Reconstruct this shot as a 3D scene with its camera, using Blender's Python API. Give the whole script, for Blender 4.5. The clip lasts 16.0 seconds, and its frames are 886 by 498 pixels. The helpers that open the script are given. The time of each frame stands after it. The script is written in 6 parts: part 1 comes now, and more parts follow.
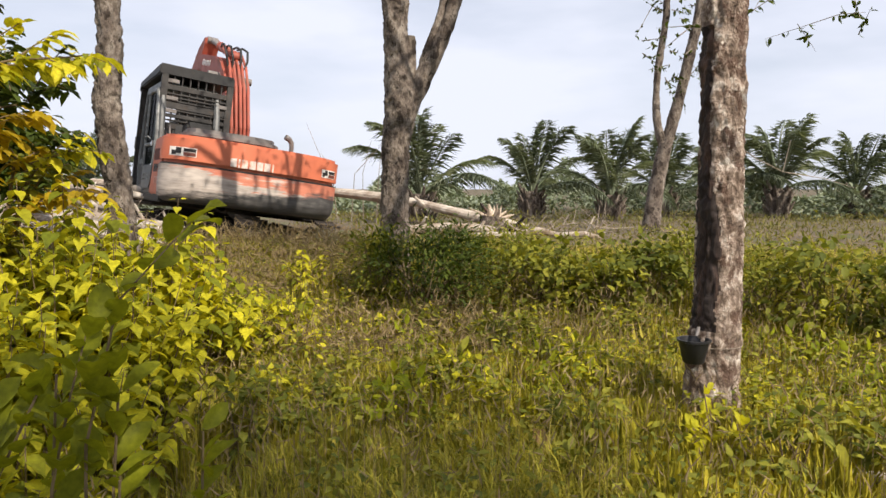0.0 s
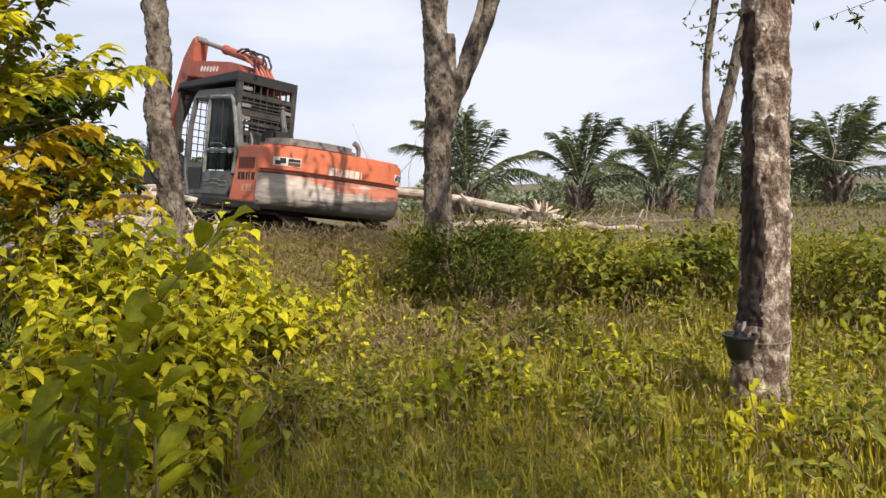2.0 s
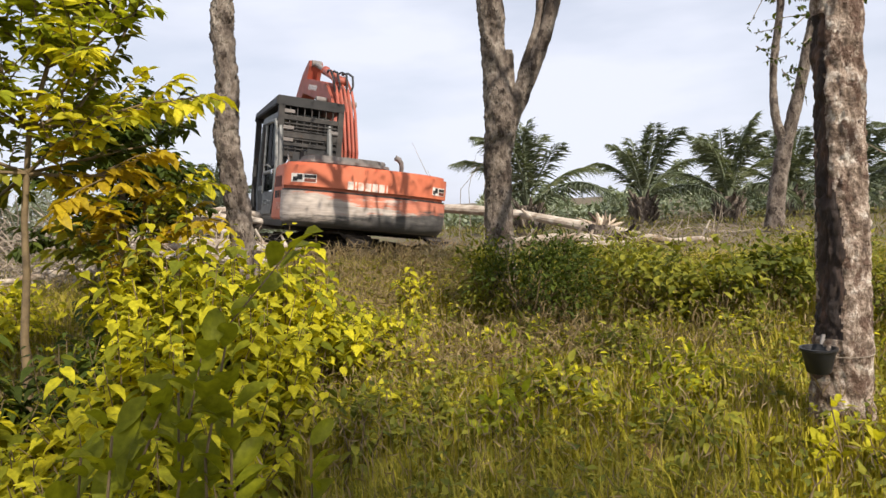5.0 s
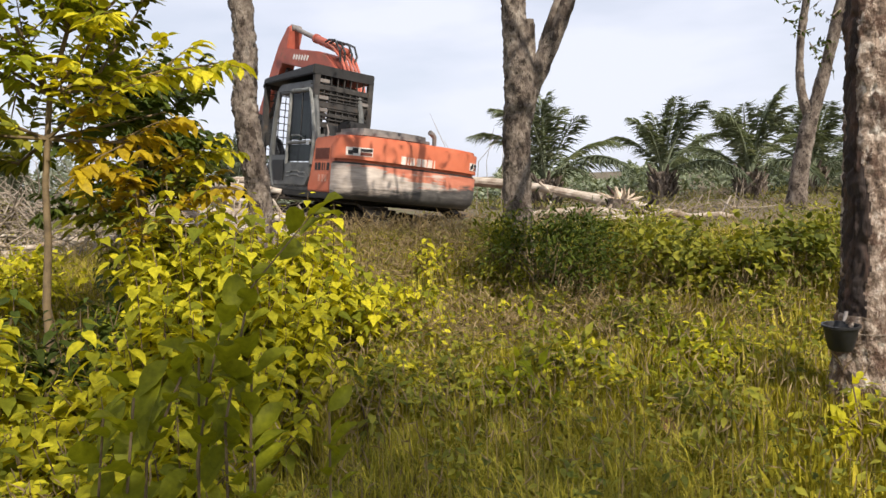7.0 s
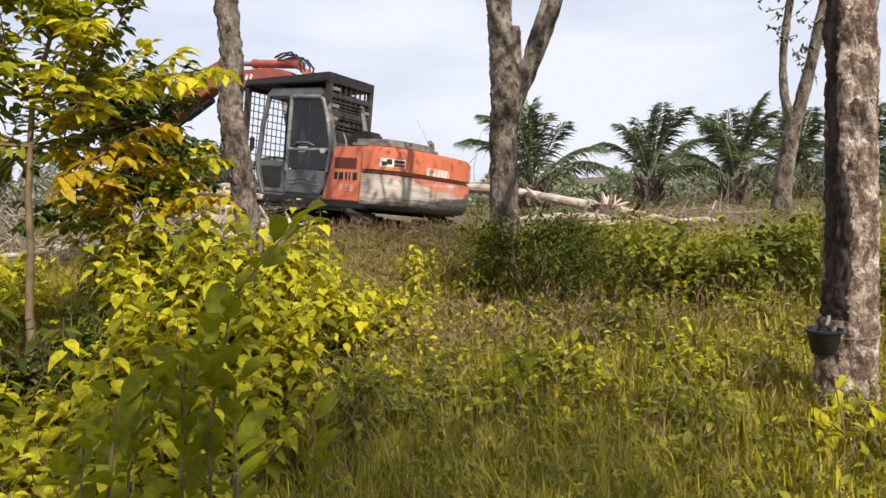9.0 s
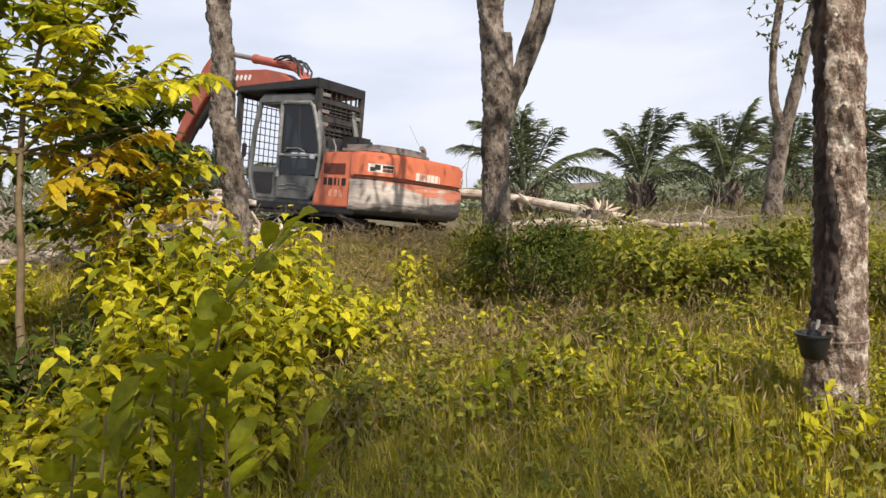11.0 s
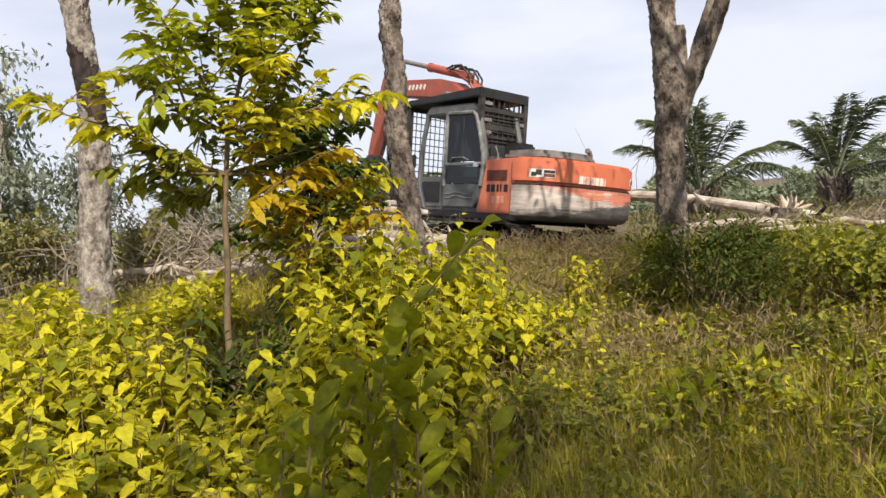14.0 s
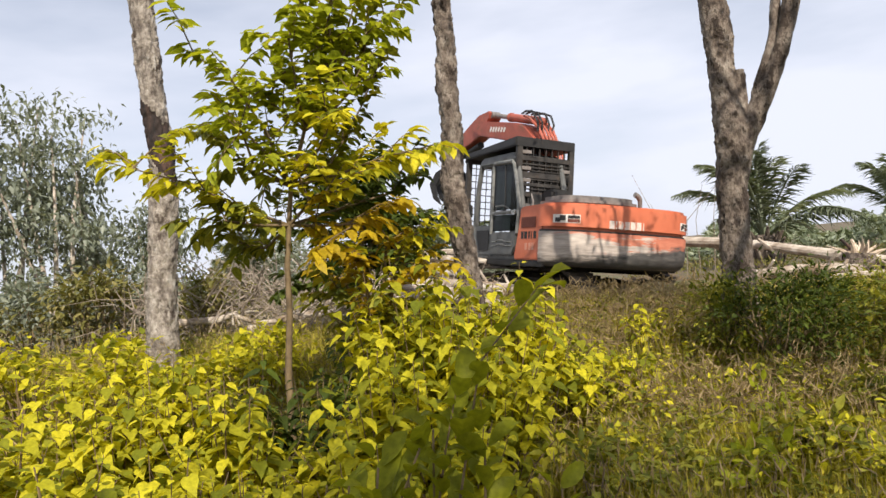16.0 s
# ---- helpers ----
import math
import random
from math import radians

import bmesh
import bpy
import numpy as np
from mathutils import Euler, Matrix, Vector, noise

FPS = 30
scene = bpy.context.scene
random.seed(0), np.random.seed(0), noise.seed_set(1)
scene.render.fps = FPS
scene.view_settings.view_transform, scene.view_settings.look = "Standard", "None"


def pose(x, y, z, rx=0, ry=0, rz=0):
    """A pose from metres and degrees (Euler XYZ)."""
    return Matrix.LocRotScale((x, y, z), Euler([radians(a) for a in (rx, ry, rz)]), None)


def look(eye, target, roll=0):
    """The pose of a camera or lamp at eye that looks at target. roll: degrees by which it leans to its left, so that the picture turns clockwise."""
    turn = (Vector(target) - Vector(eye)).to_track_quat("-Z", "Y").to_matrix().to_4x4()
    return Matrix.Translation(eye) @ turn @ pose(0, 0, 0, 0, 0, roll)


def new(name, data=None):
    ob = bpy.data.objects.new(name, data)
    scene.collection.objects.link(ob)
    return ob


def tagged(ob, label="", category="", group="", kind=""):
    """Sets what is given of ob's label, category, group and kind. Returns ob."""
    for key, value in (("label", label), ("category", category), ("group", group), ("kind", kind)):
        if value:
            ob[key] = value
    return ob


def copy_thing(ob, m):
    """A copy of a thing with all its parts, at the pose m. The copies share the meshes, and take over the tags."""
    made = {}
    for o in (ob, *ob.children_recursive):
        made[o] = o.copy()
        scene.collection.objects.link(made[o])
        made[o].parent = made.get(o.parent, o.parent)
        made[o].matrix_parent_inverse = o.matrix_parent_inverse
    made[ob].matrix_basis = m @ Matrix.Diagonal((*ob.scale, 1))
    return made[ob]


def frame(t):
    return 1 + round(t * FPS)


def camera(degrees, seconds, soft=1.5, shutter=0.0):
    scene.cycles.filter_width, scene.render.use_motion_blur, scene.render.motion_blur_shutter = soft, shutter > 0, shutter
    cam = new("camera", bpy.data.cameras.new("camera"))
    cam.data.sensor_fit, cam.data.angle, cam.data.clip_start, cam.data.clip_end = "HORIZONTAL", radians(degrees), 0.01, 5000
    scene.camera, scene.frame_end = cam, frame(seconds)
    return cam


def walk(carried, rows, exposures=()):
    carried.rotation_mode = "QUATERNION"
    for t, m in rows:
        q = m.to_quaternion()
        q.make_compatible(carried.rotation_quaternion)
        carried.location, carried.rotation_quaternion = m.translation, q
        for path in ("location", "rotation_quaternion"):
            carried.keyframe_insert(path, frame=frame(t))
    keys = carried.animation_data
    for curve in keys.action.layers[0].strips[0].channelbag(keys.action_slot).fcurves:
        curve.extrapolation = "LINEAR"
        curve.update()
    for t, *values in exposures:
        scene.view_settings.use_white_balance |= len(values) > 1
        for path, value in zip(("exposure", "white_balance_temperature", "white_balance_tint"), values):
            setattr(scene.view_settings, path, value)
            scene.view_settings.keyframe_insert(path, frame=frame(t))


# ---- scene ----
cam = camera(64.59, 16.0)
walk(cam, [
    (0, pose(0.000, 0.000, 1.500, 85.00, 0.00, 0.00)),
    (0.5, pose(0.030, 0.016, 1.505, 84.70, -0.12, 0.53)),
    (1, pose(0.060, 0.004, 1.509, 84.38, 0.27, 0.58)),
    (1.5, pose(0.078, -0.009, 1.512, 84.45, 0.95, 2.03)),
    (2, pose(0.077, -0.009, 1.512, 84.76, 1.52, 4.01)),
    (2.5, pose(0.080, -0.011, 1.514, 86.02, 1.69, 3.12)),
    (3, pose(0.077, -0.017, 1.518, 86.45, 1.74, 3.94)),
    (3.5, pose(0.063, -0.030, 1.522, 86.43, 2.43, 5.99)),
    (4, pose(0.065, -0.036, 1.519, 86.50, 2.99, 7.53)),
    (4.5, pose(0.067, -0.030, 1.517, 86.55, 3.16, 8.37)),
    (7, pose(0.048, -0.005, 1.499, 84.12, 2.34, 10.24)),
    (7.5, pose(0.045, -0.015, 1.502, 84.44, 2.62, 10.59)),
    (8, pose(0.055, -0.014, 1.501, 84.79, 2.81, 9.50)),
    (8.5, pose(0.062, -0.012, 1.503, 84.74, 2.40, 8.93)),
    (9, pose(0.060, -0.004, 1.502, 84.55, 2.48, 9.26)),
    (11.5, pose(0.068, -0.019, 1.504, 85.04, 2.52, 8.55)),
    (12, pose(0.063, -0.031, 1.506, 85.06, 2.41, 8.55)),
    (12.5, pose(0.063, -0.044, 1.515, 85.93, 3.02, 11.00)),
    (13, pose(0.045, -0.037, 1.518, 86.25, 3.90, 15.91)),
    (13.5, pose(0.030, -0.022, 1.506, 86.40, 4.76, 19.36)),
    (14, pose(0.013, -0.023, 1.512, 86.28, 4.68, 21.98)),
    (14.5, pose(-0.011, -0.028, 1.514, 87.41, 4.07, 24.45)),
    (15, pose(-0.021, -0.033, 1.513, 89.49, 4.15, 24.68)),
    (15.5, pose(-0.030, -0.027, 1.516, 90.30, 4.91, 26.36)),
    (16, pose(-0.027, -0.020, 1.517, 90.62, 5.22, 26.40)),
])

# ---- world and sun ----
SUN_DIR = Vector((0.50, -0.60, 0.78)).normalized()
world = bpy.data.worlds.new("sky")
scene.world = world
world.use_nodes = True
nt = world.node_tree
nt.nodes.clear()
w_out = nt.nodes.new("ShaderNodeOutputWorld")
w_bg = nt.nodes.new("ShaderNodeBackground")
w_sky = nt.nodes.new("ShaderNodeTexSky")
w_sky.sky_type, w_sky.sun_disc = "NISHITA", False
w_sky.sun_elevation = math.asin(SUN_DIR.z)
w_sky.sun_rotation = math.atan2(SUN_DIR.x, SUN_DIR.y)
w_sky.air_density, w_sky.dust_density, w_sky.ozone_density = 1.0, 1.2, 1.4
w_co = nt.nodes.new("ShaderNodeTexCoord")
w_map = nt.nodes.new("ShaderNodeMapping")
w_map.inputs["Scale"].default_value = (1.3, 1.3, 4.5)
w_map.inputs["Rotation"].default_value = (0.25, 0.12, 0.3)
w_noise = nt.nodes.new("ShaderNodeTexNoise")
w_noise.inputs["Scale"].default_value, w_noise.inputs["Detail"].default_value = 1.5, 5
w_noise.inputs["Roughness"].default_value = 0.5
w_ramp = nt.nodes.new("ShaderNodeValToRGB")
w_ramp.color_ramp.elements[0].position, w_ramp.color_ramp.elements[0].color = 0.36, (0.55, 0.55, 0.55, 1)
w_ramp.color_ramp.elements[1].position, w_ramp.color_ramp.elements[1].color = 0.62, (1.0, 1.0, 1.0, 1)
w_mix = nt.nodes.new("ShaderNodeMix")
w_mix.data_type = "RGBA"
w_mix.inputs["B"].default_value = (9.0, 9.35, 10.7, 1)
nt.links.new(w_co.outputs["Generated"], w_map.inputs["Vector"])
nt.links.new(w_map.outputs["Vector"], w_noise.inputs["Vector"])
nt.links.new(w_noise.outputs["Fac"], w_ramp.inputs["Fac"])
nt.links.new(w_ramp.outputs["Color"], w_mix.inputs["Factor"])
nt.links.new(w_sky.outputs["Color"], w_mix.inputs["A"])
nt.links.new(w_mix.outputs["Result"], w_bg.inputs["Color"])
w_bg.inputs["Strength"].default_value = 0.077
nt.links.new(w_bg.outputs["Background"], w_out.inputs["Surface"])
sun = new("sun", bpy.data.lights.new("sun", "SUN"))
sun.data.energy, sun.data.angle, sun.data.color = 5.0, radians(0.6), (1.0, 0.90, 0.78)
sun.matrix_world = look(SUN_DIR * 60, (0, 0, 0))
scene.view_settings.exposure = 0.36

# ---- materials ----


def nodes_of(name):
    m = bpy.data.materials.new(name)
    m.use_nodes = True
    return m, m.node_tree, m.node_tree.nodes["Principled BSDF"]


def ramp_node(tree, stops):
    r = tree.nodes.new("ShaderNodeValToRGB")
    e = r.color_ramp.elements
    while len(e) < len(stops):
        e.new(0.5)
    for el, (p, c) in zip(e, stops):
        el.position, el.color = p, (*c, 1)
    return r


def noise_node(tree, scale, detail=4, rough=0.6, stretch=None):
    n = tree.nodes.new("ShaderNodeTexNoise")
    n.inputs["Scale"].default_value, n.inputs["Detail"].default_value = scale, detail
    n.inputs["Roughness"].default_value = rough
    co = tree.nodes.new("ShaderNodeTexCoord")
    mp = tree.nodes.new("ShaderNodeMapping")
    if stretch:
        mp.inputs["Scale"].default_value = stretch
    tree.links.new(co.outputs["Object"], mp.inputs["Vector"])
    tree.links.new(mp.outputs["Vector"], n.inputs["Vector"])
    return n


def mixed(tree, a, b, fac, blend="MIX"):
    m = tree.nodes.new("ShaderNodeMix")
    m.data_type, m.blend_type = "RGBA", blend
    for key, v in (("A", a), ("B", b), ("Factor", fac)):
        if isinstance(v, (tuple, float, int)):
            m.inputs[key].default_value = (*v, 1) if isinstance(v, tuple) else v
        else:
            tree.links.new(v, m.inputs[key])
    return m.outputs["Result"]


def surface(name, stops, scale, rough=0.7, bump=0.3, bump_scale=None, metal=0.0, stain=None, stain_scale=1.5, stain_at=(0.5, 0.65), stretch=None, dist=0.01):
    """Noise-coloured surface with an optional stain or dirt layer and fine relief."""
    m, tree, bs = nodes_of(name)
    n = noise_node(tree, scale, 6, 0.65, stretch)
    col = ramp_node(tree, stops)
    tree.links.new(n.outputs["Fac"], col.inputs["Fac"])
    out = col.outputs["Color"]
    bs.inputs["Roughness"].default_value, bs.inputs["Metallic"].default_value = rough, metal
    if stain:
        s = noise_node(tree, stain_scale, 7, 0.7, stretch)
        sr = ramp_node(tree, [(stain_at[0], (0, 0, 0)), (stain_at[1], (1, 1, 1))])
        tree.links.new(s.outputs["Fac"], sr.inputs["Fac"])
        out = mixed(tree, out, stain, sr.outputs["Color"])
        rr = tree.nodes.new("ShaderNodeMapRange")
        rr.inputs["To Min"].default_value, rr.inputs["To Max"].default_value = rough, min(1.0, rough + 0.3)
        tree.links.new(sr.outputs["Color"], rr.inputs["Value"])
        tree.links.new(rr.outputs["Result"], bs.inputs["Roughness"])
    tree.links.new(out, bs.inputs["Base Color"])
    if bump:
        b = noise_node(tree, bump_scale or scale * 4, 5, 0.6, stretch)
        bn = tree.nodes.new("ShaderNodeBump")
        bn.inputs["Strength"].default_value, bn.inputs["Distance"].default_value = bump, dist
        tree.links.new(b.outputs["Fac"], bn.inputs["Height"])
        tree.links.new(bn.outputs["Normal"], bs.inputs["Normal"])
    return m


def leaf_material(name, stops, through_light=0.45, rough=0.5, patch=1.6, patch_amount=0.4):
    """Leaves: each its own colour out of the ramp, part of the light passes through."""
    m, tree, bs = nodes_of(name)
    geo = tree.nodes.new("ShaderNodeNewGeometry")
    n = noise_node(tree, patch, 2)
    mx = tree.nodes.new("ShaderNodeMath")
    mx.operation = "MULTIPLY_ADD"
    mx.inputs[1].default_value, mx.inputs[2].default_value = 1 - patch_amount, 0.0
    tree.links.new(geo.outputs["Random Per Island"], mx.inputs[0])
    m2 = tree.nodes.new("ShaderNodeMath")
    m2.operation = "MULTIPLY_ADD"
    m2.inputs[1].default_value = patch_amount
    tree.links.new(n.outputs["Fac"], m2.inputs[0])
    tree.links.new(mx.outputs[0], m2.inputs[2])
    col = ramp_node(tree, stops)
    tree.links.new(m2.outputs[0], col.inputs["Fac"])
    fine = noise_node(tree, 45, 3)
    fr = ramp_node(tree, [(0.3, (0.72, 0.72, 0.72)), (0.7, (1.15, 1.15, 1.1))])
    tree.links.new(fine.outputs["Fac"], fr.inputs["Fac"])
    c = mixed(tree, col.outputs["Color"], fr.outputs["Color"], 1.0, "MULTIPLY")
    tree.links.new(c, bs.inputs["Base Color"])
    bs.inputs["Roughness"].default_value = rough
    bs.inputs["Specular IOR Level"].default_value = 0.18
    tr = tree.nodes.new("ShaderNodeBsdfTranslucent")
    warm = mixed(tree, c, (1.0, 0.95, 0.5), 1.0, "MULTIPLY")
    tree.links.new(warm, tr.inputs["Color"])
    ms = tree.nodes.new("ShaderNodeMixShader")
    ms.inputs["Fac"].default_value = through_light
    tree.links.new(bs.outputs["BSDF"], ms.inputs[1])
    tree.links.new(tr.outputs["BSDF"], ms.inputs[2])
    tree.links.new(ms.outputs["Shader"], tree.nodes["Material Output"].inputs["Surface"])
    return m


M_GROUND = surface("soil_and_litter", [(0.25, (0.05, 0.036, 0.023)), (0.5, (0.105, 0.077, 0.047)), (0.75, (0.19, 0.145, 0.085))], 3.0, 0.95, 0.6, 30, stain=(0.09, 0.10, 0.03), stain_scale=0.6, dist=0.03)
M_GRASS = leaf_material("grass_blades", [(0.0, (0.09, 0.11, 0.018)), (0.3, (0.26, 0.255, 0.030)), (0.55, (0.47, 0.41, 0.045)), (0.78, (0.56, 0.46, 0.10)), (1.0, (0.58, 0.43, 0.18))], 0.32, 0.6, 0.7, 0.5)
M_STRAW = leaf_material("faded_weeds", [(0.0, (0.075, 0.080, 0.022)), (0.5, (0.19, 0.18, 0.048)), (1.0, (0.36, 0.29, 0.13))], 0.3, 0.7, 0.7, 0.5)
# sunlight put into the colour: a brighter grass for the lit patches
M_LIT_GRASS = leaf_material("painted_sunlit_grass", [(0.0, (0.22, 0.23, 0.022)), (0.4, (0.46, 0.42, 0.035)), (0.8, (0.66, 0.56, 0.06)), (1.0, (0.70, 0.55, 0.16))], 0.45, 0.6, 0.9, 0.45)
M_SEED = leaf_material("grass_seed_heads", [(0.0, (0.24, 0.17, 0.09)), (1.0, (0.44, 0.34, 0.19))], 0.3, 0.8)
M_YELLOW = leaf_material("yellow_green_leaves", [(0.0, (0.09, 0.13, 0.018)), (0.25, (0.24, 0.26, 0.022)), (0.5, (0.53, 0.50, 0.03)), (0.82, (0.765, 0.69, 0.04)), (1.0, (0.85, 0.67, 0.06))], 0.52, 0.6, 1.1, 0.35)
M_GREEN = leaf_material("mid_green_leaves", [(0.0, (0.05, 0.075, 0.016)), (0.4, (0.165, 0.18, 0.024)), (0.75, (0.35, 0.335, 0.04)), (1.0, (0.50, 0.43, 0.04))], 0.40, 0.6, 1.5)
# dark foliage colour, which also carries the shade in the shrub gaps
M_DARK = leaf_material("dark_and_shaded_leaves", [(0.0, (0.03, 0.042, 0.009)), (0.6, (0.07, 0.10, 0.015)), (1.0, (0.16, 0.19, 0.025))], 0.35, 0.6, 1.5)
M_BELT = leaf_material("olive_green_leaves", [(0.0, (0.040, 0.055, 0.012)), (0.45, (0.11, 0.13, 0.020)), (0.8, (0.23, 0.24, 0.030)), (1.0, (0.40, 0.34, 0.05))], 0.40, 0.6, 1.5)
# own green, darkened further to carry the shade on the front plants
M_BROAD_SHADED = leaf_material("shade_toned_broad_leaves", [(0.0, (0.11, 0.125, 0.010)), (0.5, (0.21, 0.23, 0.014)), (0.85, (0.36, 0.37, 0.020)), (1.0, (0.56, 0.52, 0.03))], 0.55, 0.55, 3.0)
M_AMBER = leaf_material("amber_leaves", [(0.0, (0.20, 0.13, 0.01)), (0.5, (0.46, 0.33, 0.018)), (1.0, (0.72, 0.54, 0.03))], 0.5, 0.5, 2.0)
M_SOFT = leaf_material("soft_large_leaves", [(0.0, (0.17, 0.22, 0.018)), (0.6, (0.40, 0.44, 0.030)), (1.0, (0.62, 0.58, 0.04))], 0.6, 0.6, 2.0)
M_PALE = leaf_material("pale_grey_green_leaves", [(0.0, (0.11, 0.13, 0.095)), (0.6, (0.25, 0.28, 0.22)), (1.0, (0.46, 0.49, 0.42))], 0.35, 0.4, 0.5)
# pale stops also put a silvery sheen into the leaflet colour
M_PALM = leaf_material("palm_leaflets", [(0.0, (0.085, 0.11, 0.068)), (0.55, (0.20, 0.24, 0.15)), (1.0, (0.52, 0.56, 0.44))], 0.3, 0.35, 1.0)
M_BARK = surface("grey_bark", [(0.30, (0.035, 0.026, 0.020)), (0.44, (0.13, 0.10, 0.078)), (0.56, (0.24, 0.20, 0.16)), (0.72, (0.44, 0.39, 0.33))], 13, 0.9, 1.0, 42, stretch=(1, 1, 0.55), stain=(0.050, 0.036, 0.027), stain_scale=6.5, stain_at=(0.52, 0.57), dist=0.03)
M_BARK_GREY = surface("pale_grey_bark", [(0.30, (0.07, 0.055, 0.045)), (0.44, (0.20, 0.17, 0.14)), (0.56, (0.36, 0.32, 0.27)), (0.72, (0.56, 0.52, 0.46))], 12, 0.9, 1.0, 45, stretch=(1, 1, 0.6), stain=(0.07, 0.05, 0.038), stain_scale=5.0, stain_at=(0.55, 0.61), dist=0.03)
M_BARK_PALE = surface("flaking_pale_bark", [(0.32, (0.07, 0.046, 0.033)), (0.45, (0.21, 0.15, 0.108)), (0.55, (0.42, 0.33, 0.26)), (0.66, (0.72, 0.65, 0.56))], 15, 0.9, 1.0, 60, stretch=(1, 1, 0.75), stain=(0.125, 0.076, 0.053), stain_scale=9.0, stain_at=(0.51, 0.57), dist=0.03)
M_PANEL = surface("tapped_dark_bark", [(0.32, (0.010, 0.007, 0.006)), (0.52, (0.032, 0.019, 0.014)), (0.75, (0.13, 0.068, 0.044))], 11, 0.85, 0.9, 50, stretch=(1, 1, 0.3), dist=0.015)
M_WOOD = surface("stripped_pale_wood", [(0.3, (0.20, 0.155, 0.115)), (0.5, (0.44, 0.38, 0.31)), (0.75, (0.66, 0.61, 0.53))], 7, 0.85, 0.5, 30, stretch=(0.4, 1, 1), stain=(0.20, 0.14, 0.09), stain_scale=3.0)
M_SPLINTER = surface("splintered_heartwood", [(0.3, (0.30, 0.22, 0.15)), (0.7, (0.58, 0.49, 0.38))], 10, 0.85, 0.5)
M_TWIG = surface("dry_twigs", [(0.3, (0.13, 0.10, 0.075)), (0.7, (0.38, 0.32, 0.25))], 6, 0.9, 0.3)
M_STEM = surface("green_brown_stems", [(0.3, (0.08, 0.055, 0.028)), (0.7, (0.21, 0.15, 0.075))], 12, 0.8, 0.3)
M_ORANGE = surface("faded_orange_paint", [(0.3, (0.50, 0.125, 0.058)), (0.6, (0.58, 0.165, 0.082)), (0.8, (0.62, 0.25, 0.16))], 1.6, 0.55, 0.06, 60, stain=(0.40, 0.16, 0.09), stain_scale=2.2, stain_at=(0.58, 0.75))
M_BOOM = surface("dull_orange_paint", [(0.3, (0.24, 0.055, 0.036)), (0.6, (0.37, 0.088, 0.052)), (0.8, (0.44, 0.16, 0.11))], 2.4, 0.6, 0.08, 60, stain=(0.22, 0.11, 0.075), stain_scale=4, stain_at=(0.52, 0.68))


def shell_material():
    """Orange paint scraped to pale primer on one side, with a dark bare steel band along the foot."""
    m, tree, bs = nodes_of("scraped_counterweight_paint")
    co = tree.nodes.new("ShaderNodeTexCoord")
    xyz = tree.nodes.new("ShaderNodeSeparateXYZ")
    tree.links.new(co.outputs["Object"], xyz.inputs["Vector"])

    def mask(wy, wz, off, noise_amount, soft, scale, stretch):
        """1 where wy * y + wz * z + off + noise is over 0."""
        n = noise_node(tree, scale, 7, 0.72, stretch)
        total = None
        for sock, f, add in ((xyz.outputs["Y"], wy, off - 0.5 * noise_amount), (xyz.outputs["Z"], wz, 0.0), (n.outputs["Fac"], noise_amount, 0.0)):
            q = tree.nodes.new("ShaderNodeMath")
            q.operation = "MULTIPLY_ADD"
            q.inputs[1].default_value, q.inputs[2].default_value = f, add
            tree.links.new(sock, q.inputs[0])
            if total is not None:
                tree.links.new(total, q.inputs[2])
            total = q.outputs[0]
        r = ramp_node(tree, [(0.5 - soft, (0, 0, 0)), (0.5 + soft, (1, 1, 1))])
        sh = tree.nodes.new("ShaderNodeMath")
        sh.operation = "ADD"
        sh.inputs[1].default_value = 0.5
        tree.links.new(total, sh.inputs[0])
        tree.links.new(sh.outputs[0], r.inputs["Fac"])
        return r.outputs["Color"]

    tone = noise_node(tree, 3.0, 6, 0.65, (0.6, 0.6, 4.0))
    orange = ramp_node(tree, [(0.3, (0.42, 0.12, 0.07)), (0.6, (0.56, 0.20, 0.12)), (0.8, (0.60, 0.32, 0.22))])
    pale = ramp_node(tree, [(0.28, (0.24, 0.20, 0.17)), (0.5, (0.44, 0.38, 0.33)), (0.7, (0.62, 0.55, 0.48))])
    dark = ramp_node(tree, [(0.3, (0.040, 0.038, 0.036)), (0.55, (0.085, 0.080, 0.075)), (0.75, (0.17, 0.155, 0.14))])
    for r in (orange, pale, dark):
        tree.links.new(tone.outputs["Fac"], r.inputs["Fac"])
    c = mixed(tree, orange.outputs["Color"], pale.outputs["Color"], mask(0.16, -0.75, 1.03, 1.5, 0.05, 2.6, (0.45, 0.45, 3.2)))
    c = mixed(tree, c, dark.outputs["Color"], mask(-0.10, -1.0, 1.18, 0.5, 0.04, 3.0, (0.5, 0.5, 3.0)))
    c = mixed(tree, c, (0.40, 0.36, 0.32), mask(0.0, 0.0, -0.19, 1.0, 0.02, 7.0, (0.3, 0.3, 2.2)))
    tree.links.new(c, bs.inputs["Base Color"])
    bs.inputs["Roughness"].default_value = 0.68
    b = noise_node(tree, 30, 5, 0.6, (0.5, 0.5, 2.0))
    bn = tree.nodes.new("ShaderNodeBump")
    bn.inputs["Strength"].default_value, bn.inputs["Distance"].default_value = 0.25, 0.01
    tree.links.new(b.outputs["Fac"], bn.inputs["Height"])
    tree.links.new(bn.outputs["Normal"], bs.inputs["Normal"])
    return m


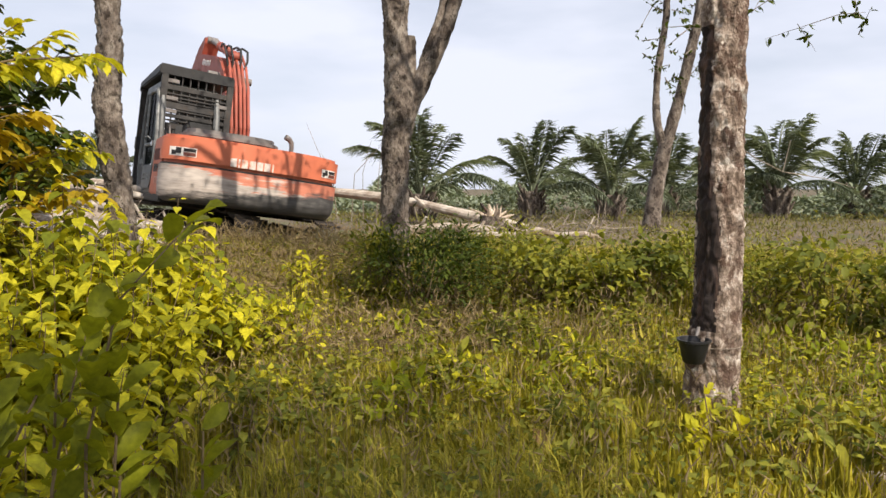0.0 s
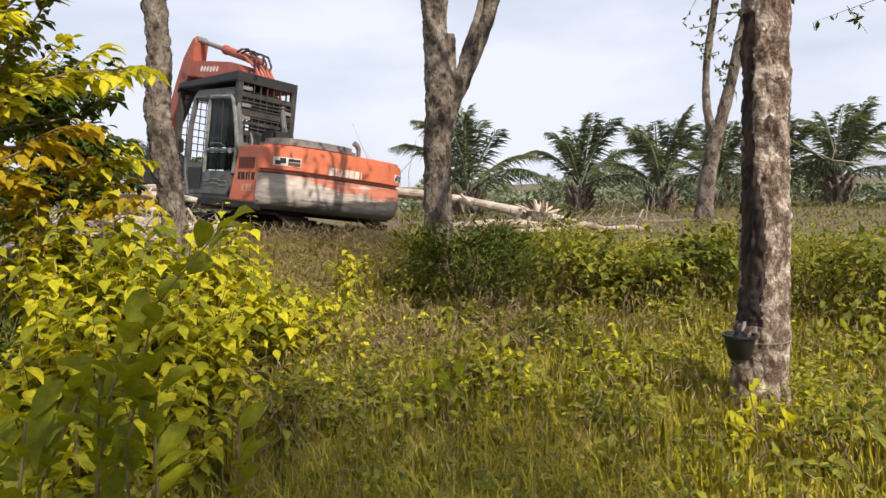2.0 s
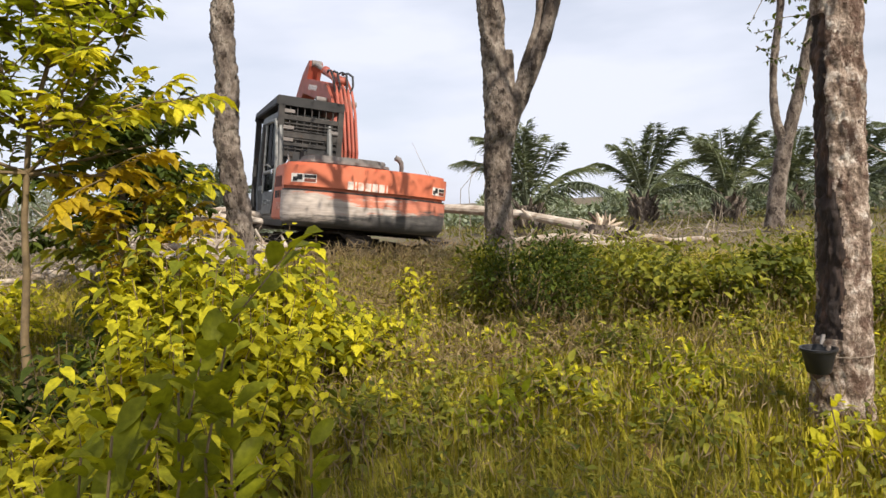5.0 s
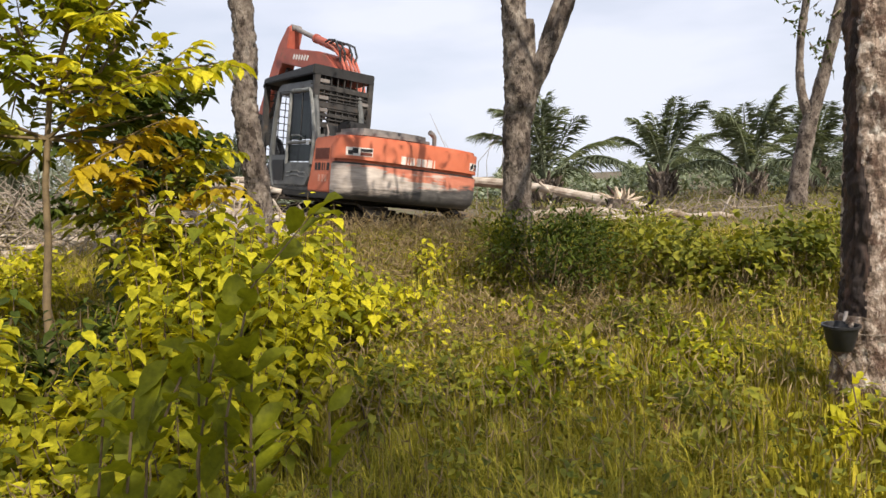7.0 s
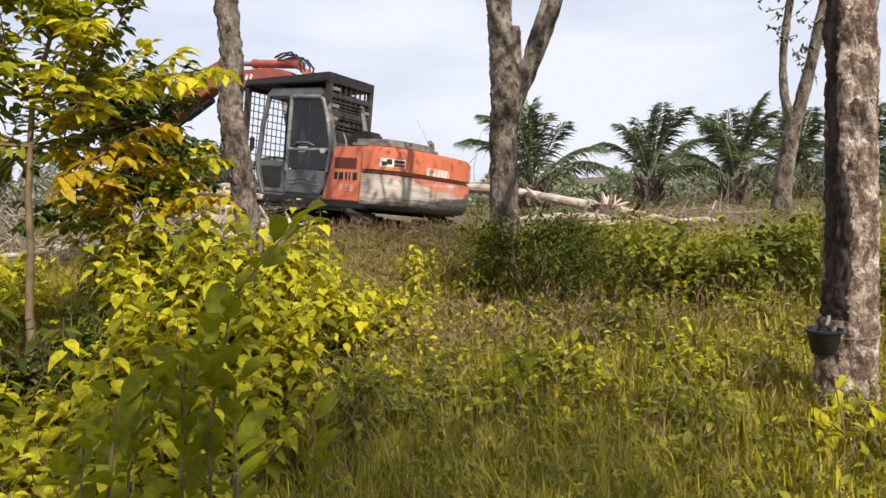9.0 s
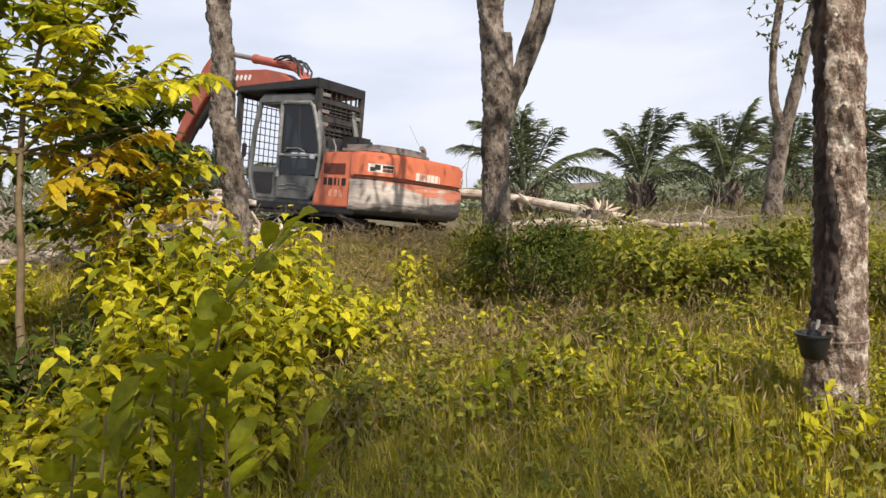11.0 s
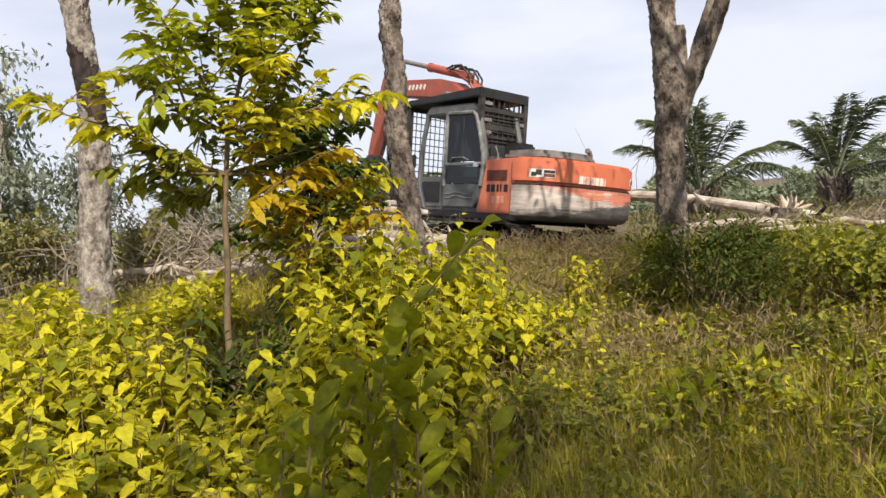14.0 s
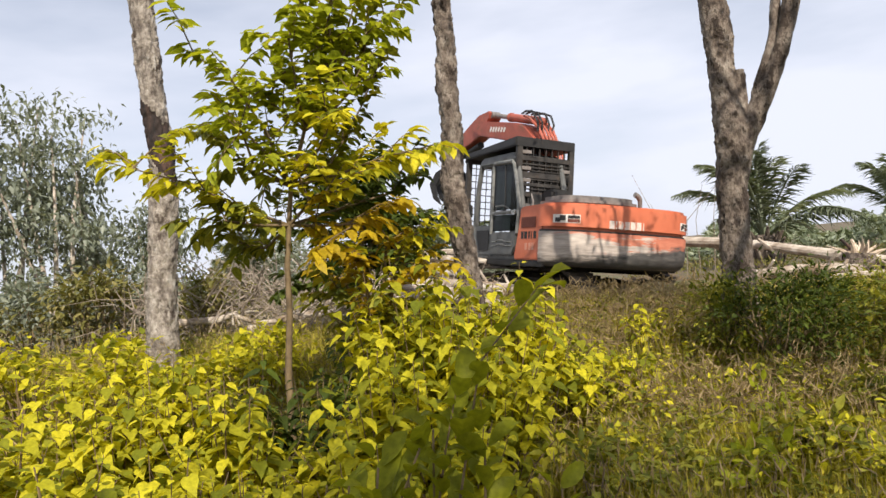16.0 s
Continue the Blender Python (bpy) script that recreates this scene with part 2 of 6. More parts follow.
M_SHELL = shell_material()
M_CABGREY = surface("weathered_grey_steel", [(0.3, (0.065, 0.068, 0.066)), (0.6, (0.115, 0.118, 0.112)), (0.8, (0.20, 0.198, 0.185))], 4, 0.5, 0.1, 60, stain=(0.07, 0.052, 0.04), stain_scale=5, stain_at=(0.6, 0.75))
M_BLACK = surface("sooty_black_steel", [(0.3, (0.006, 0.006, 0.006)), (0.7, (0.022, 0.021, 0.02))], 5, 0.6, 0.15, 60, stain=(0.06, 0.048, 0.036), stain_scale=6, stain_at=(0.6, 0.8))
M_SOOT = surface("weathered_black_steel", [(0.3, (0.012, 0.011, 0.010)), (0.6, (0.040, 0.036, 0.032)), (0.8, (0.085, 0.074, 0.064))], 7, 0.65, 0.2, 50, stain=(0.09, 0.06, 0.04), stain_scale=5, stain_at=(0.56, 0.72))
M_RUST = surface("rusty_brown_paint", [(0.3, (0.10, 0.030, 0.020)), (0.7, (0.20, 0.060, 0.038))], 9, 0.75, 0.2)
M_FAINT = surface("rubbed_pale_paint", [(0.4, (0.55, 0.20, 0.12)), (0.6, (0.62, 0.36, 0.27))], 14, 0.6, 0.0)
M_DOORFRAME = surface("scuffed_grey_steel", [(0.3, (0.09, 0.095, 0.09)), (0.55, (0.18, 0.185, 0.175)), (0.75, (0.36, 0.35, 0.33))], 8, 0.5, 0.1, 60, stain=(0.07, 0.06, 0.05), stain_scale=7, stain_at=(0.55, 0.7))
M_HOOD = surface("dusty_grey_hood", [(0.3, (0.10, 0.09, 0.085)), (0.7, (0.24, 0.215, 0.195))], 4, 0.65, 0.15, 40)
M_RUBBER = surface("black_rubber", [(0.3, (0.012, 0.012, 0.012)), (0.7, (0.03, 0.03, 0.03))], 20, 0.6, 0.1)
M_STEEL = surface("bright_rod_steel", [(0.3, (0.45, 0.44, 0.42)), (0.7, (0.62, 0.61, 0.6))], 8, 0.25, 0.0, metal=0.9)
# mud tone darkened further to carry the shade under the machine
M_MUD = surface("muddy_shaded_track_steel", [(0.3, (0.016, 0.013, 0.011)), (0.7, (0.060, 0.045, 0.032))], 6, 0.9, 0.4, 30)
M_WHITE = surface("off_white_lettering", [(0.3, (0.62, 0.58, 0.52)), (0.7, (0.80, 0.78, 0.74))], 12, 0.5, 0.0)
M_LETTER = surface("worn_pale_lettering", [(0.36, (0.56, 0.20, 0.11)), (0.46, (0.66, 0.50, 0.42)), (0.7, (0.78, 0.74, 0.68))], 9, 0.55, 0.0)
M_PLASTIC = surface("black_plastic", [(0.3, (0.008, 0.008, 0.008)), (0.7, (0.02, 0.02, 0.022))], 15, 0.45, 0.05)
M_DRY = leaf_material("dead_brown_leaf", [(0.0, (0.20, 0.10, 0.05)), (1.0, (0.38, 0.22, 0.12))], 0.25, 0.8)


def glass_material():
    m, tree, bs = nodes_of("smoky_cab_glass")
    tr = tree.nodes.new("ShaderNodeBsdfTransparent")
    tr.inputs["Color"].default_value = (0.13, 0.15, 0.14, 1)
    gl = tree.nodes.new("ShaderNodeBsdfGlossy")
    gl.inputs["Roughness"].default_value = 0.08
    ms = tree.nodes.new("ShaderNodeMixShader")
    ms.inputs["Fac"].default_value = 0.06
    tree.links.new(tr.outputs["BSDF"], ms.inputs[1])
    tree.links.new(gl.outputs["BSDF"], ms.inputs[2])
    tree.links.new(ms.outputs["Shader"], tree.nodes["Material Output"].inputs["Surface"])
    return m


M_GLASS = glass_material()


# ---- mesh helpers ----
def part(name, bm, material, parent=None, label="", smooth=False):
    me = bpy.data.meshes.new(name)
    bm.to_mesh(me)
    bm.free()
    for m in material if isinstance(material, (list, tuple)) else [material]:
        me.materials.append(m)
    if smooth:
        for p in me.polygons:
            p.use_smooth = True
        me.set_sharp_from_angle(angle=radians(38))
    ob = new(name, me)
    ob.parent = parent
    if label:
        tagged(ob, label)
    return ob


def mesh_part(name, verts, faces, material, parent=None, label="", smooth=False):
    """faces: an int array (n, 3) or (n, 4)."""
    me = bpy.data.meshes.new(name)
    verts, faces = np.asarray(verts, np.float32), np.asarray(faces, np.int32)
    k = faces.shape[1]
    me.vertices.add(len(verts))
    me.vertices.foreach_set("co", verts.ravel())
    me.loops.add(faces.size)
    me.loops.foreach_set("vertex_index", faces.ravel())
    me.polygons.add(len(faces))
    me.polygons.foreach_set("loop_start", np.arange(0, faces.size, k, dtype=np.int32))
    if smooth:
        me.polygons.foreach_set("use_smooth", np.ones(len(faces), bool))
    me.update(calc_edges=True)
    me.materials.append(material)
    ob = new(name, me)
    ob.parent = parent
    if label:
        tagged(ob, label)
    return ob


def empty(name, m, label, category, group="", kind=""):
    ob = new(name)
    ob.empty_display_size = 0.2
    ob.matrix_world = m
    return tagged(ob, label, category, group, kind)


def box(bm, lo, hi, bevel=0.0, m=None):
    lo, hi = Vector(lo), Vector(hi)
    r = bmesh.ops.create_cube(bm, size=1.0, matrix=Matrix.Translation((lo + hi) / 2) @ Matrix.Diagonal((*(hi - lo), 1)))
    if bevel:
        es = list({e for v in r["verts"] for e in v.link_edges})
        b = bmesh.ops.bevel(bm, geom=es, offset=bevel, segments=2, affect="EDGES")
        vs = b["verts"]
    else:
        vs = r["verts"]
    if m is not None:
        bmesh.ops.transform(bm, matrix=m, verts=list({*vs}))
    return bm


def tube(bm, pts, radii, n=8, caps=True):
    """A tube through pts with its radius at each."""
    pts = [Vector(p) for p in pts]
    radii = [radii] * len(pts) if isinstance(radii, (int, float)) else radii
    rings, ref = [], Vector((0.31, 0.17, 0.94))
    for i, (p, r) in enumerate(zip(pts, radii)):
        d = (pts[min(i + 1, len(pts) - 1)] - pts[max(i - 1, 0)]).normalized()
        if abs(d.dot(ref)) > 0.97:
            ref = Vector((0.9, 0.3, 0.1))
        a = d.cross(ref).normalized()
        b = d.cross(a)
        rings.append([bm.verts.new(p + (a * math.cos(k * math.tau / n) + b * math.sin(k * math.tau / n)) * r) for k in range(n)])
    for r0, r1 in zip(rings, rings[1:]):
        for k in range(n):
            bm.faces.new((r0[k], r0[(k + 1) % n], r1[(k + 1) % n], r1[k]))
    if caps:
        bm.faces.new(rings[0][::-1])
        bm.faces.new(rings[-1])
    return bm


def plate(bm, outline, lo, hi, axis="y", bevel=0.0):
    """An outline (x, z) or (x, y) pushed from lo to hi along the axis."""
    def at(p, h):
        return (p[0], h, p[1]) if axis == "y" else (p[0], p[1], h)
    a = [bm.verts.new(at(p, lo)) for p in outline]
    b = [bm.verts.new(at(p, hi)) for p in outline]
    fs = [bm.faces.new(a), bm.faces.new(b[::-1])]
    for i in range(len(a)):
        j = (i + 1) % len(a)
        fs.append(bm.faces.new((a[i], b[i], b[j], a[j])))
    bmesh.ops.recalc_face_normals(bm, faces=fs)
    if bevel:
        es = list({e for f in fs[:2] for e in f.edges})
        bmesh.ops.bevel(bm, geom=es, offset=bevel, segments=2, affect="EDGES")
    return bm


def bm_new():
    return bmesh.new()


def polar(az, r):
    return -math.sin(radians(az)) * r, math.cos(radians(az)) * r


def smooth(a, b, v):
    t = np.clip((v - a) / (b - a), 0, 1)
    return t * t * (3 - 2 * t)


def land(x, y):
    """Height of the ground: low by the path, a terrace where the machine works."""
    x, y = np.asarray(x, float), np.asarray(y, float)
    r = np.hypot(x, y)
    h = 0.55 * smooth(6.0, 9.5, r)
    h = h + 0.035 * np.sin(x * 1.7 + 0.6) * np.cos(y * 1.3) + 0.02 * np.sin(x * 4.1 + y * 3.3) + 0.012 * np.cos(x * 9 - y * 7)
    return h * np.where(r > 60, 0.6, 1.0)


# ---- leaves ----
LEAF = np.array([(0, 0, 0), (0.24, -0.40, 0.05), (0.24, 0.40, 0.05), (0.30, 0, -0.02), (0.60, -0.40, 0.02), (0.60, 0.40, 0.02), (0.62, 0, -0.06), (1, 0, -0.20)])
LEAF_F = np.array([(0, 3, 1), (0, 2, 3), (1, 3, 6), (1, 6, 4), (3, 2, 5), (3, 5, 6), (4, 6, 7), (6, 5, 7)])
OVAL = np.array([(0, 0, 0), (0.12, -0.20, 0.04), (0.12, 0.20, 0.04), (0.15, 0, -0.01), (0.34, -0.43, 0.08), (0.34, 0.43, 0.05), (0.36, 0, -0.02), (0.58, -0.47, 0.05), (0.58, 0.46, 0.09), (0.60, 0, -0.05), (0.80, -0.32, -0.03), (0.80, 0.32, 0.02), (0.81, 0, -0.10), (1, 0, -0.20)])
OVAL_F = np.array([(0, 3, 1), (0, 2, 3), (1, 3, 6), (1, 6, 4), (3, 2, 5), (3, 5, 6), (4, 6, 9), (4, 9, 7), (6, 5, 8), (6, 8, 9), (7, 9, 12), (7, 12, 10), (9, 8, 11), (9, 11, 12), (10, 12, 13), (12, 11, 13)])
HEART = np.array([(0, 0, 0.0), (-0.05, -0.22, 0.05), (-0.05, 0.22, 0.05), (0.14, -0.47, 0.07), (0.14, 0.47, 0.07), (0.20, 0, -0.01), (0.42, -0.46, 0.03), (0.42, 0.46, 0.03), (0.48, 0, -0.05), (0.70, -0.23, -0.06), (0.70, 0.23, -0.06), (0.74, 0, -0.11), (1, 0, -0.26)])
HEART_F = np.array([(0, 5, 1), (0, 2, 5), (1, 5, 3), (5, 2, 4), (3, 5, 8), (3, 8, 6), (5, 4, 7), (5, 7, 8), (6, 8, 11), (6, 11, 9), (8, 7, 10), (8, 10, 11), (9, 11, 12), (11, 10, 12)])
SLIM = np.array([(0, 0, 0), (0.4, -0.5, 0.04), (0.4, 0.5, 0.04), (0.42, 0, -0.03), (1, 0, -0.16)])
SLIM_F = np.array([(0, 3, 1), (0, 2, 3), (1, 3, 4), (3, 2, 4)])


def unit(v):
    return v / np.maximum(np.linalg.norm(v, axis=-1, keepdims=True), 1e-9)


def leaves(pos, way, up, length, width, template=LEAF, faces=LEAF_F):
    """Verts and faces of many leaves: place of the stalk, way of the tip, upper side."""
    way = unit(way)
    side = unit(np.cross(up, way))
    nor = np.cross(way, side)
    L, W = np.broadcast_to(length, len(pos))[:, None, None], np.broadcast_to(width, len(pos))[:, None, None]
    v = pos[:, None] + template[None, :, 0:1] * way[:, None] * L + template[None, :, 1:2] * side[:, None] * W + template[None, :, 2:3] * nor[:, None] * L
    f = faces[None] + (np.arange(len(pos)) * len(template))[:, None, None]
    return v.reshape(-1, 3), f.reshape(-1, 3)


def foliage_dome(rng, n, height, radius, length, ratio=0.6, low=0.15, droop=0.35, template=LEAF, faces=LEAF_F, tufts=14):
    """Leaves in tufts over a lumpy dome, looser inside."""
    c_az = rng.uniform(0, math.tau, tufts)
    c_z = rng.uniform(low, 1.0, tufts) ** 0.7
    c_r = np.sqrt(np.clip(1.05 - c_z ** 2 * 0.95, 0.05, 1)) * rng.uniform(0.55, 1.0, tufts)
    cen = np.stack([np.cos(c_az) * c_r * radius, np.sin(c_az) * c_r * radius, c_z * height * rng.uniform(0.85, 1.1, tufts)], 1)
    k = rng.integers(0, tufts, n)
    pos = cen[k] + rng.normal(0, 1, (n, 3)) * np.array([0.24, 0.24, 0.17]) * radius
    pos[:, 2] = np.maximum(pos[:, 2], 0.04)
    out = pos * np.array([1, 1, 0.25]) + rng.normal(0, 0.45, (n, 3)) * radius
    way = unit(out) + np.array([0, 0, -droop]) + rng.normal(0, 0.25, (n, 3))
    up = np.array([0, 0, 1.0]) + rng.normal(0, 0.35, (n, 3)) + unit(out) * 0.35
    s = length * rng.uniform(0.55, 1.15, n)
    return leaves(pos, way, up, s, s * ratio, template, faces), cen


def add_stems(rng, tips, base_r, thick, root):
    for t in tips:
        bm = bm_new()
        b = Vector((rng.uniform(-1, 1) * base_r, rng.uniform(-1, 1) * base_r, -0.03))
        t = Vector(t)
        mid = b.lerp(t, 0.55) + Vector((rng.normal(0, 0.03), rng.normal(0, 0.03), 0.06))
        tube(bm, [b, mid, t], [thick, thick * 0.8, thick * 0.4], 5)
        part("stem", bm, M_STEM, root)


def shrub(name, seed, m, height, radius, n, length, material, label, category="shrub", group="", ratio=0.62, template=LEAF, faces=LEAF_F, tufts=14, droop=0.35):
    rng = np.random.default_rng(seed)
    root = empty(name, m, label, category, group)
    (v, f), cen = foliage_dome(rng, n, height, radius, length, ratio, template=template, faces=faces, tufts=tufts, droop=droop)
    add_stems(rng, cen, radius * 0.25, 0.008, root)
    mesh_part("leaves", v, f, material, root)
    return root


def shoot_shrub(name, seed, m, height, radius, shoots, length, material, label, category="shrub", group="", ratio=0.70, droop=0.42, leafy=0.62):
    """A shrub of upright shoots with crossed pairs of leaves, largest in the middle of each shoot."""
    rng = np.random.default_rng(seed)
    root = empty(name, m, label, category, group)
    pos, way, up, size = [], [], [], []
    for k in range(shoots):
        a = k * 2.39996 + rng.normal(0, 0.3)
        q = math.sqrt((k + 0.5) / shoots)
        out = Vector((math.cos(a), math.sin(a), 0))
        base = out * (0.22 * q * radius) + Vector((0, 0, -0.03))
        tip = out * (q * radius * rng.uniform(0.85, 1.15)) + Vector((0, 0, height * (1.02 - 0.5 * q * q) * rng.uniform(0.70, 1.12)))
        mid = base.lerp(tip, 0.5) + Vector((rng.normal(0, 0.02), rng.normal(0, 0.02), 0.05 * height))
        part("stem", tube(bm_new(), [base, mid, tip], [0.007, 0.005, 0.002], 5), M_STEM, root)
        reach = (tip - base).length
        nodes = max(4, int(reach * leafy / (length * 0.50)))
        turn = rng.uniform(0, math.pi)
        for i in range(nodes):
            s = 1 - leafy * (i + 0.15) / nodes
            p = base.lerp(mid, s * 2) if s < 0.5 else mid.lerp(tip, s * 2 - 1)
            grow = min(1.0, 0.45 + 0.28 * i) * rng.uniform(0.8, 1.15)
            for side in (0, math.pi):
                if i > 2 and rng.random() < 0.16:
                    continue
                b = turn + side + i * math.pi / 2 + rng.normal(0, 0.25)
                d = np.array([math.cos(b), math.sin(b), 0.0])
                pos.append(np.array(p) + d * 0.02)
                way.append(d + np.array([0, 0, (0.35 if i == 0 else 0.0) - droop * rng.uniform(0.4, 1.3)]) + rng.normal(0, 0.12, 3))
                up.append(np.array([0, 0, 1.0]) + d * 0.35 + rng.normal(0, 0.18, 3))
                size.append(length * grow)
    size = np.array(size)
    v, f = leaves(np.array(pos), np.array(way), np.array(up), size, size * ratio, HEART, HEART_F)
    mesh_part("leaves", v, f, material, root, smooth=True)
    return root


def on_land(az, r, dz=0.0, turn=0.0):
    x, y = polar(az, r)
    return pose(x, y, float(land(x, y)) + dz, 0, 0, turn)


# ---- ground ----
def make_ground():
    u = np.linspace(-1, 1, 261)
    s = 500 * u * np.abs(u) ** 2.2
    gx, gy = np.meshgrid(s, s + 6, indexing="ij")
    v = np.stack([gx, gy, land(gx, gy)], -1).reshape(-1, 3)
    i = np.arange(260)[:, None] * 261 + np.arange(260)[None]
    f = np.stack([i, i + 261, i + 262, i + 1], -1).reshape(-1, 4)
    ob = mesh_part("ground", v, f, M_GROUND, smooth=True)
    tagged(ob, "weedy plantation soil strewn with dry litter", "ground", kind="structure")


make_ground()


# ---- rubber trees ----
def bark_column(pts, radii, seed, rough=0.02, step=0.05, n=40, panel=None):
    """A trunk through pts; knobs, plates and ridges are geometry. panel: (angle from, to, z from, z to) cut in and dark."""
    noise_at = Vector((seed * 7.3, seed * 3.1, 0))
    pts = [Vector(p) for p in pts]
    seg = [(b - a).length for a, b in zip(pts, pts[1:])]
    total, rows = sum(seg), max(6, int(sum(seg) / step))
    verts, faces, mats = [], [], []
    for i in range(rows + 1):
        d = total * i / rows
        k = 0
        while k < len(seg) - 1 and d > seg[k]:
            d -= seg[k]
            k += 1
        t = min(1.0, d / seg[k])
        p0, p1, p2, p3 = pts[max(k - 1, 0)], pts[k], pts[k + 1], pts[min(k + 2, len(pts) - 1)]
        c = 0.5 * ((2 * p1) + (p2 - p0) * t + (2 * p0 - 5 * p1 + 4 * p2 - p3) * t * t + (3 * p1 - p0 - 3 * p2 + p3) * t ** 3)
        r = radii[k] * (1 - t) + radii[k + 1] * t
        way = (p2 - p1).normalized()
        a = way.cross(Vector((0, 1, 0))).normalized() * -1
        b = way.cross(a).normalized()
        for j in range(n):
            an = math.tau * j / n
            e = a * math.cos(an) + b * math.sin(an)
            q = Vector((math.cos(an) * 0.16, math.sin(an) * 0.16, c.z)) + noise_at
            w = noise.noise(q * 5) * 0.8 + noise.noise(Vector((q.x * 16, q.y * 16, q.z * 9))) * 0.6 + noise.noise(q * 30) * 0.75 + noise.noise(q * 1.6) * 0.9
            crack = abs(noise.noise(Vector((q.x * 12, q.y * 12, q.z * 6 + 4))))
            w -= 0.9 * max(0.0, 1 - crack * 7)
            g = r + rough * w
            deg = math.degrees(an) + (360 if panel and panel[1] > 360 and an < 1.5 else 0)
            inside = panel and panel[0] < deg < panel[1] and panel[2] < c.z < panel[3]
            if inside:
                g -= 0.012 - 0.3 * rough * w
            verts.append(c + e * g)
    for i in range(rows):
        for j in range(n):
            faces.append((i * n + j, i * n + (j + 1) % n, (i + 1) * n + (j + 1) % n, (i + 1) * n + j))
            if panel:
                an, z = 360 * (j + 0.5) / n, verts[i * n].z
                an += 360 if panel[1] > 360 and an < 90 else 0
                wide = 34 * float(smooth(1.75, 1.35, z)) if panel[1] < 300 else 0
                tilt = 0.0 if panel[1] < 300 else -0.0028 * (an - 310) + 0.12 * noise.noise(Vector((an * 0.05, z, 1.7)))
                edge = 9 * noise.noise(Vector((z * 5, seed, 0.4))) + 5 * noise.noise(Vector((z * 17, seed, 2.4)))
                mats.append(1 if panel[0] + edge < an < panel[1] + wide + edge * 1.6 and panel[2] + tilt < z < panel[3] + tilt else 0)
    return verts, faces, mats


def column_part(name, cols, material, parent, label=""):
    me = bpy.data.meshes.new(name)
    vs, fs, ms = [], [], []
    for v, f, m in cols:
        o = len(vs)
        vs += v
        fs += [tuple(i + o for i in q) for q in f]
        ms += m or [0] * len(f)
    me.from_pydata(vs, [], fs)
    for m in material:
        me.materials.append(m)
    me.polygons.foreach_set("material_index", ms)
    me.polygons.foreach_set("use_smooth", [True] * len(fs))
    me.update()
    ob = new(name, me)
    ob.parent = parent
    if label:
        tagged(ob, label)
    return ob


def crown(seed, tips, parent, n=900, spread=1.1, length=0.16, material=None):
    rng = np.random.default_rng(seed)
    tips = np.array([list(t) for t in tips])
    k = rng.integers(0, len(tips), n)
    pos = tips[k] + rng.normal(0, spread, (n, 3)) * np.array([1, 1, 0.55])
    way = rng.normal(0, 1, (n, 3)) + np.array([0, 0, -0.9])
    up = np.array([0, 0, 1.0]) + rng.normal(0, 0.4, (n, 3))
    s = length * rng.uniform(0.6, 1.2, n)
    v, f = leaves(pos, way, up, s, s * 0.42, SLIM, SLIM_F)
    return mesh_part("crown", v, f, material or M_GREEN, parent)


def rubber_tree(name, pts, radii, seed, label, limbs=(), mats=(M_BARK,), panel=None, rough=0.02, n=40, crown_n=900, step=0.05, spread=1.1):
    base = Vector(pts[0])
    root = empty(name, Matrix.Translation(base), label, "tree", "rubber trees of the plantation")
    rel = [Vector(p) - base for p in pts]
    column_part("trunk", [bark_column(rel, radii, seed, rough, step, n, panel)], mats, root)
    tips = [rel[-1]]
    for q, r in limbs:
        q = [Vector(p) - base for p in q]
        column_part("limb", [bark_column(q, r, seed + 3, rough * 0.8, 0.08, 24)], mats[:1], root)
        if q[-1].z > 3.6:
            tips.append(q[-1])
    if crown_n:
        rng = np.random.default_rng(seed)
        ends = []
        for t in tips:
            for _ in range(5):
                e = t + Vector((rng.normal(0, spread), rng.normal(0, spread), rng.uniform(0.3, 1.8)))
                part("branch", tube(bm_new(), [t - Vector((0, 0, 0.1)), t.lerp(e, 0.5) + Vector((0, 0, 0.2)), e], [0.05, 0.03, 0.012], 6), M_BARK, root)
                ends.append(e)
        crown(seed, ends, root, crown_n, spread)
    return root


def gz(x, y):
    return float(land(x, y))


TAPPED = [(1.630, 4.20, -0.08), (1.637, 4.20, 0.12), (1.650, 4.20, 0.6), (1.652, 4.20, 1.2), (1.651, 4.20, 1.9), (1.650, 4.20, 2.7), (1.68, 4.22, 4.4), (1.72, 4.3, 6.2)]


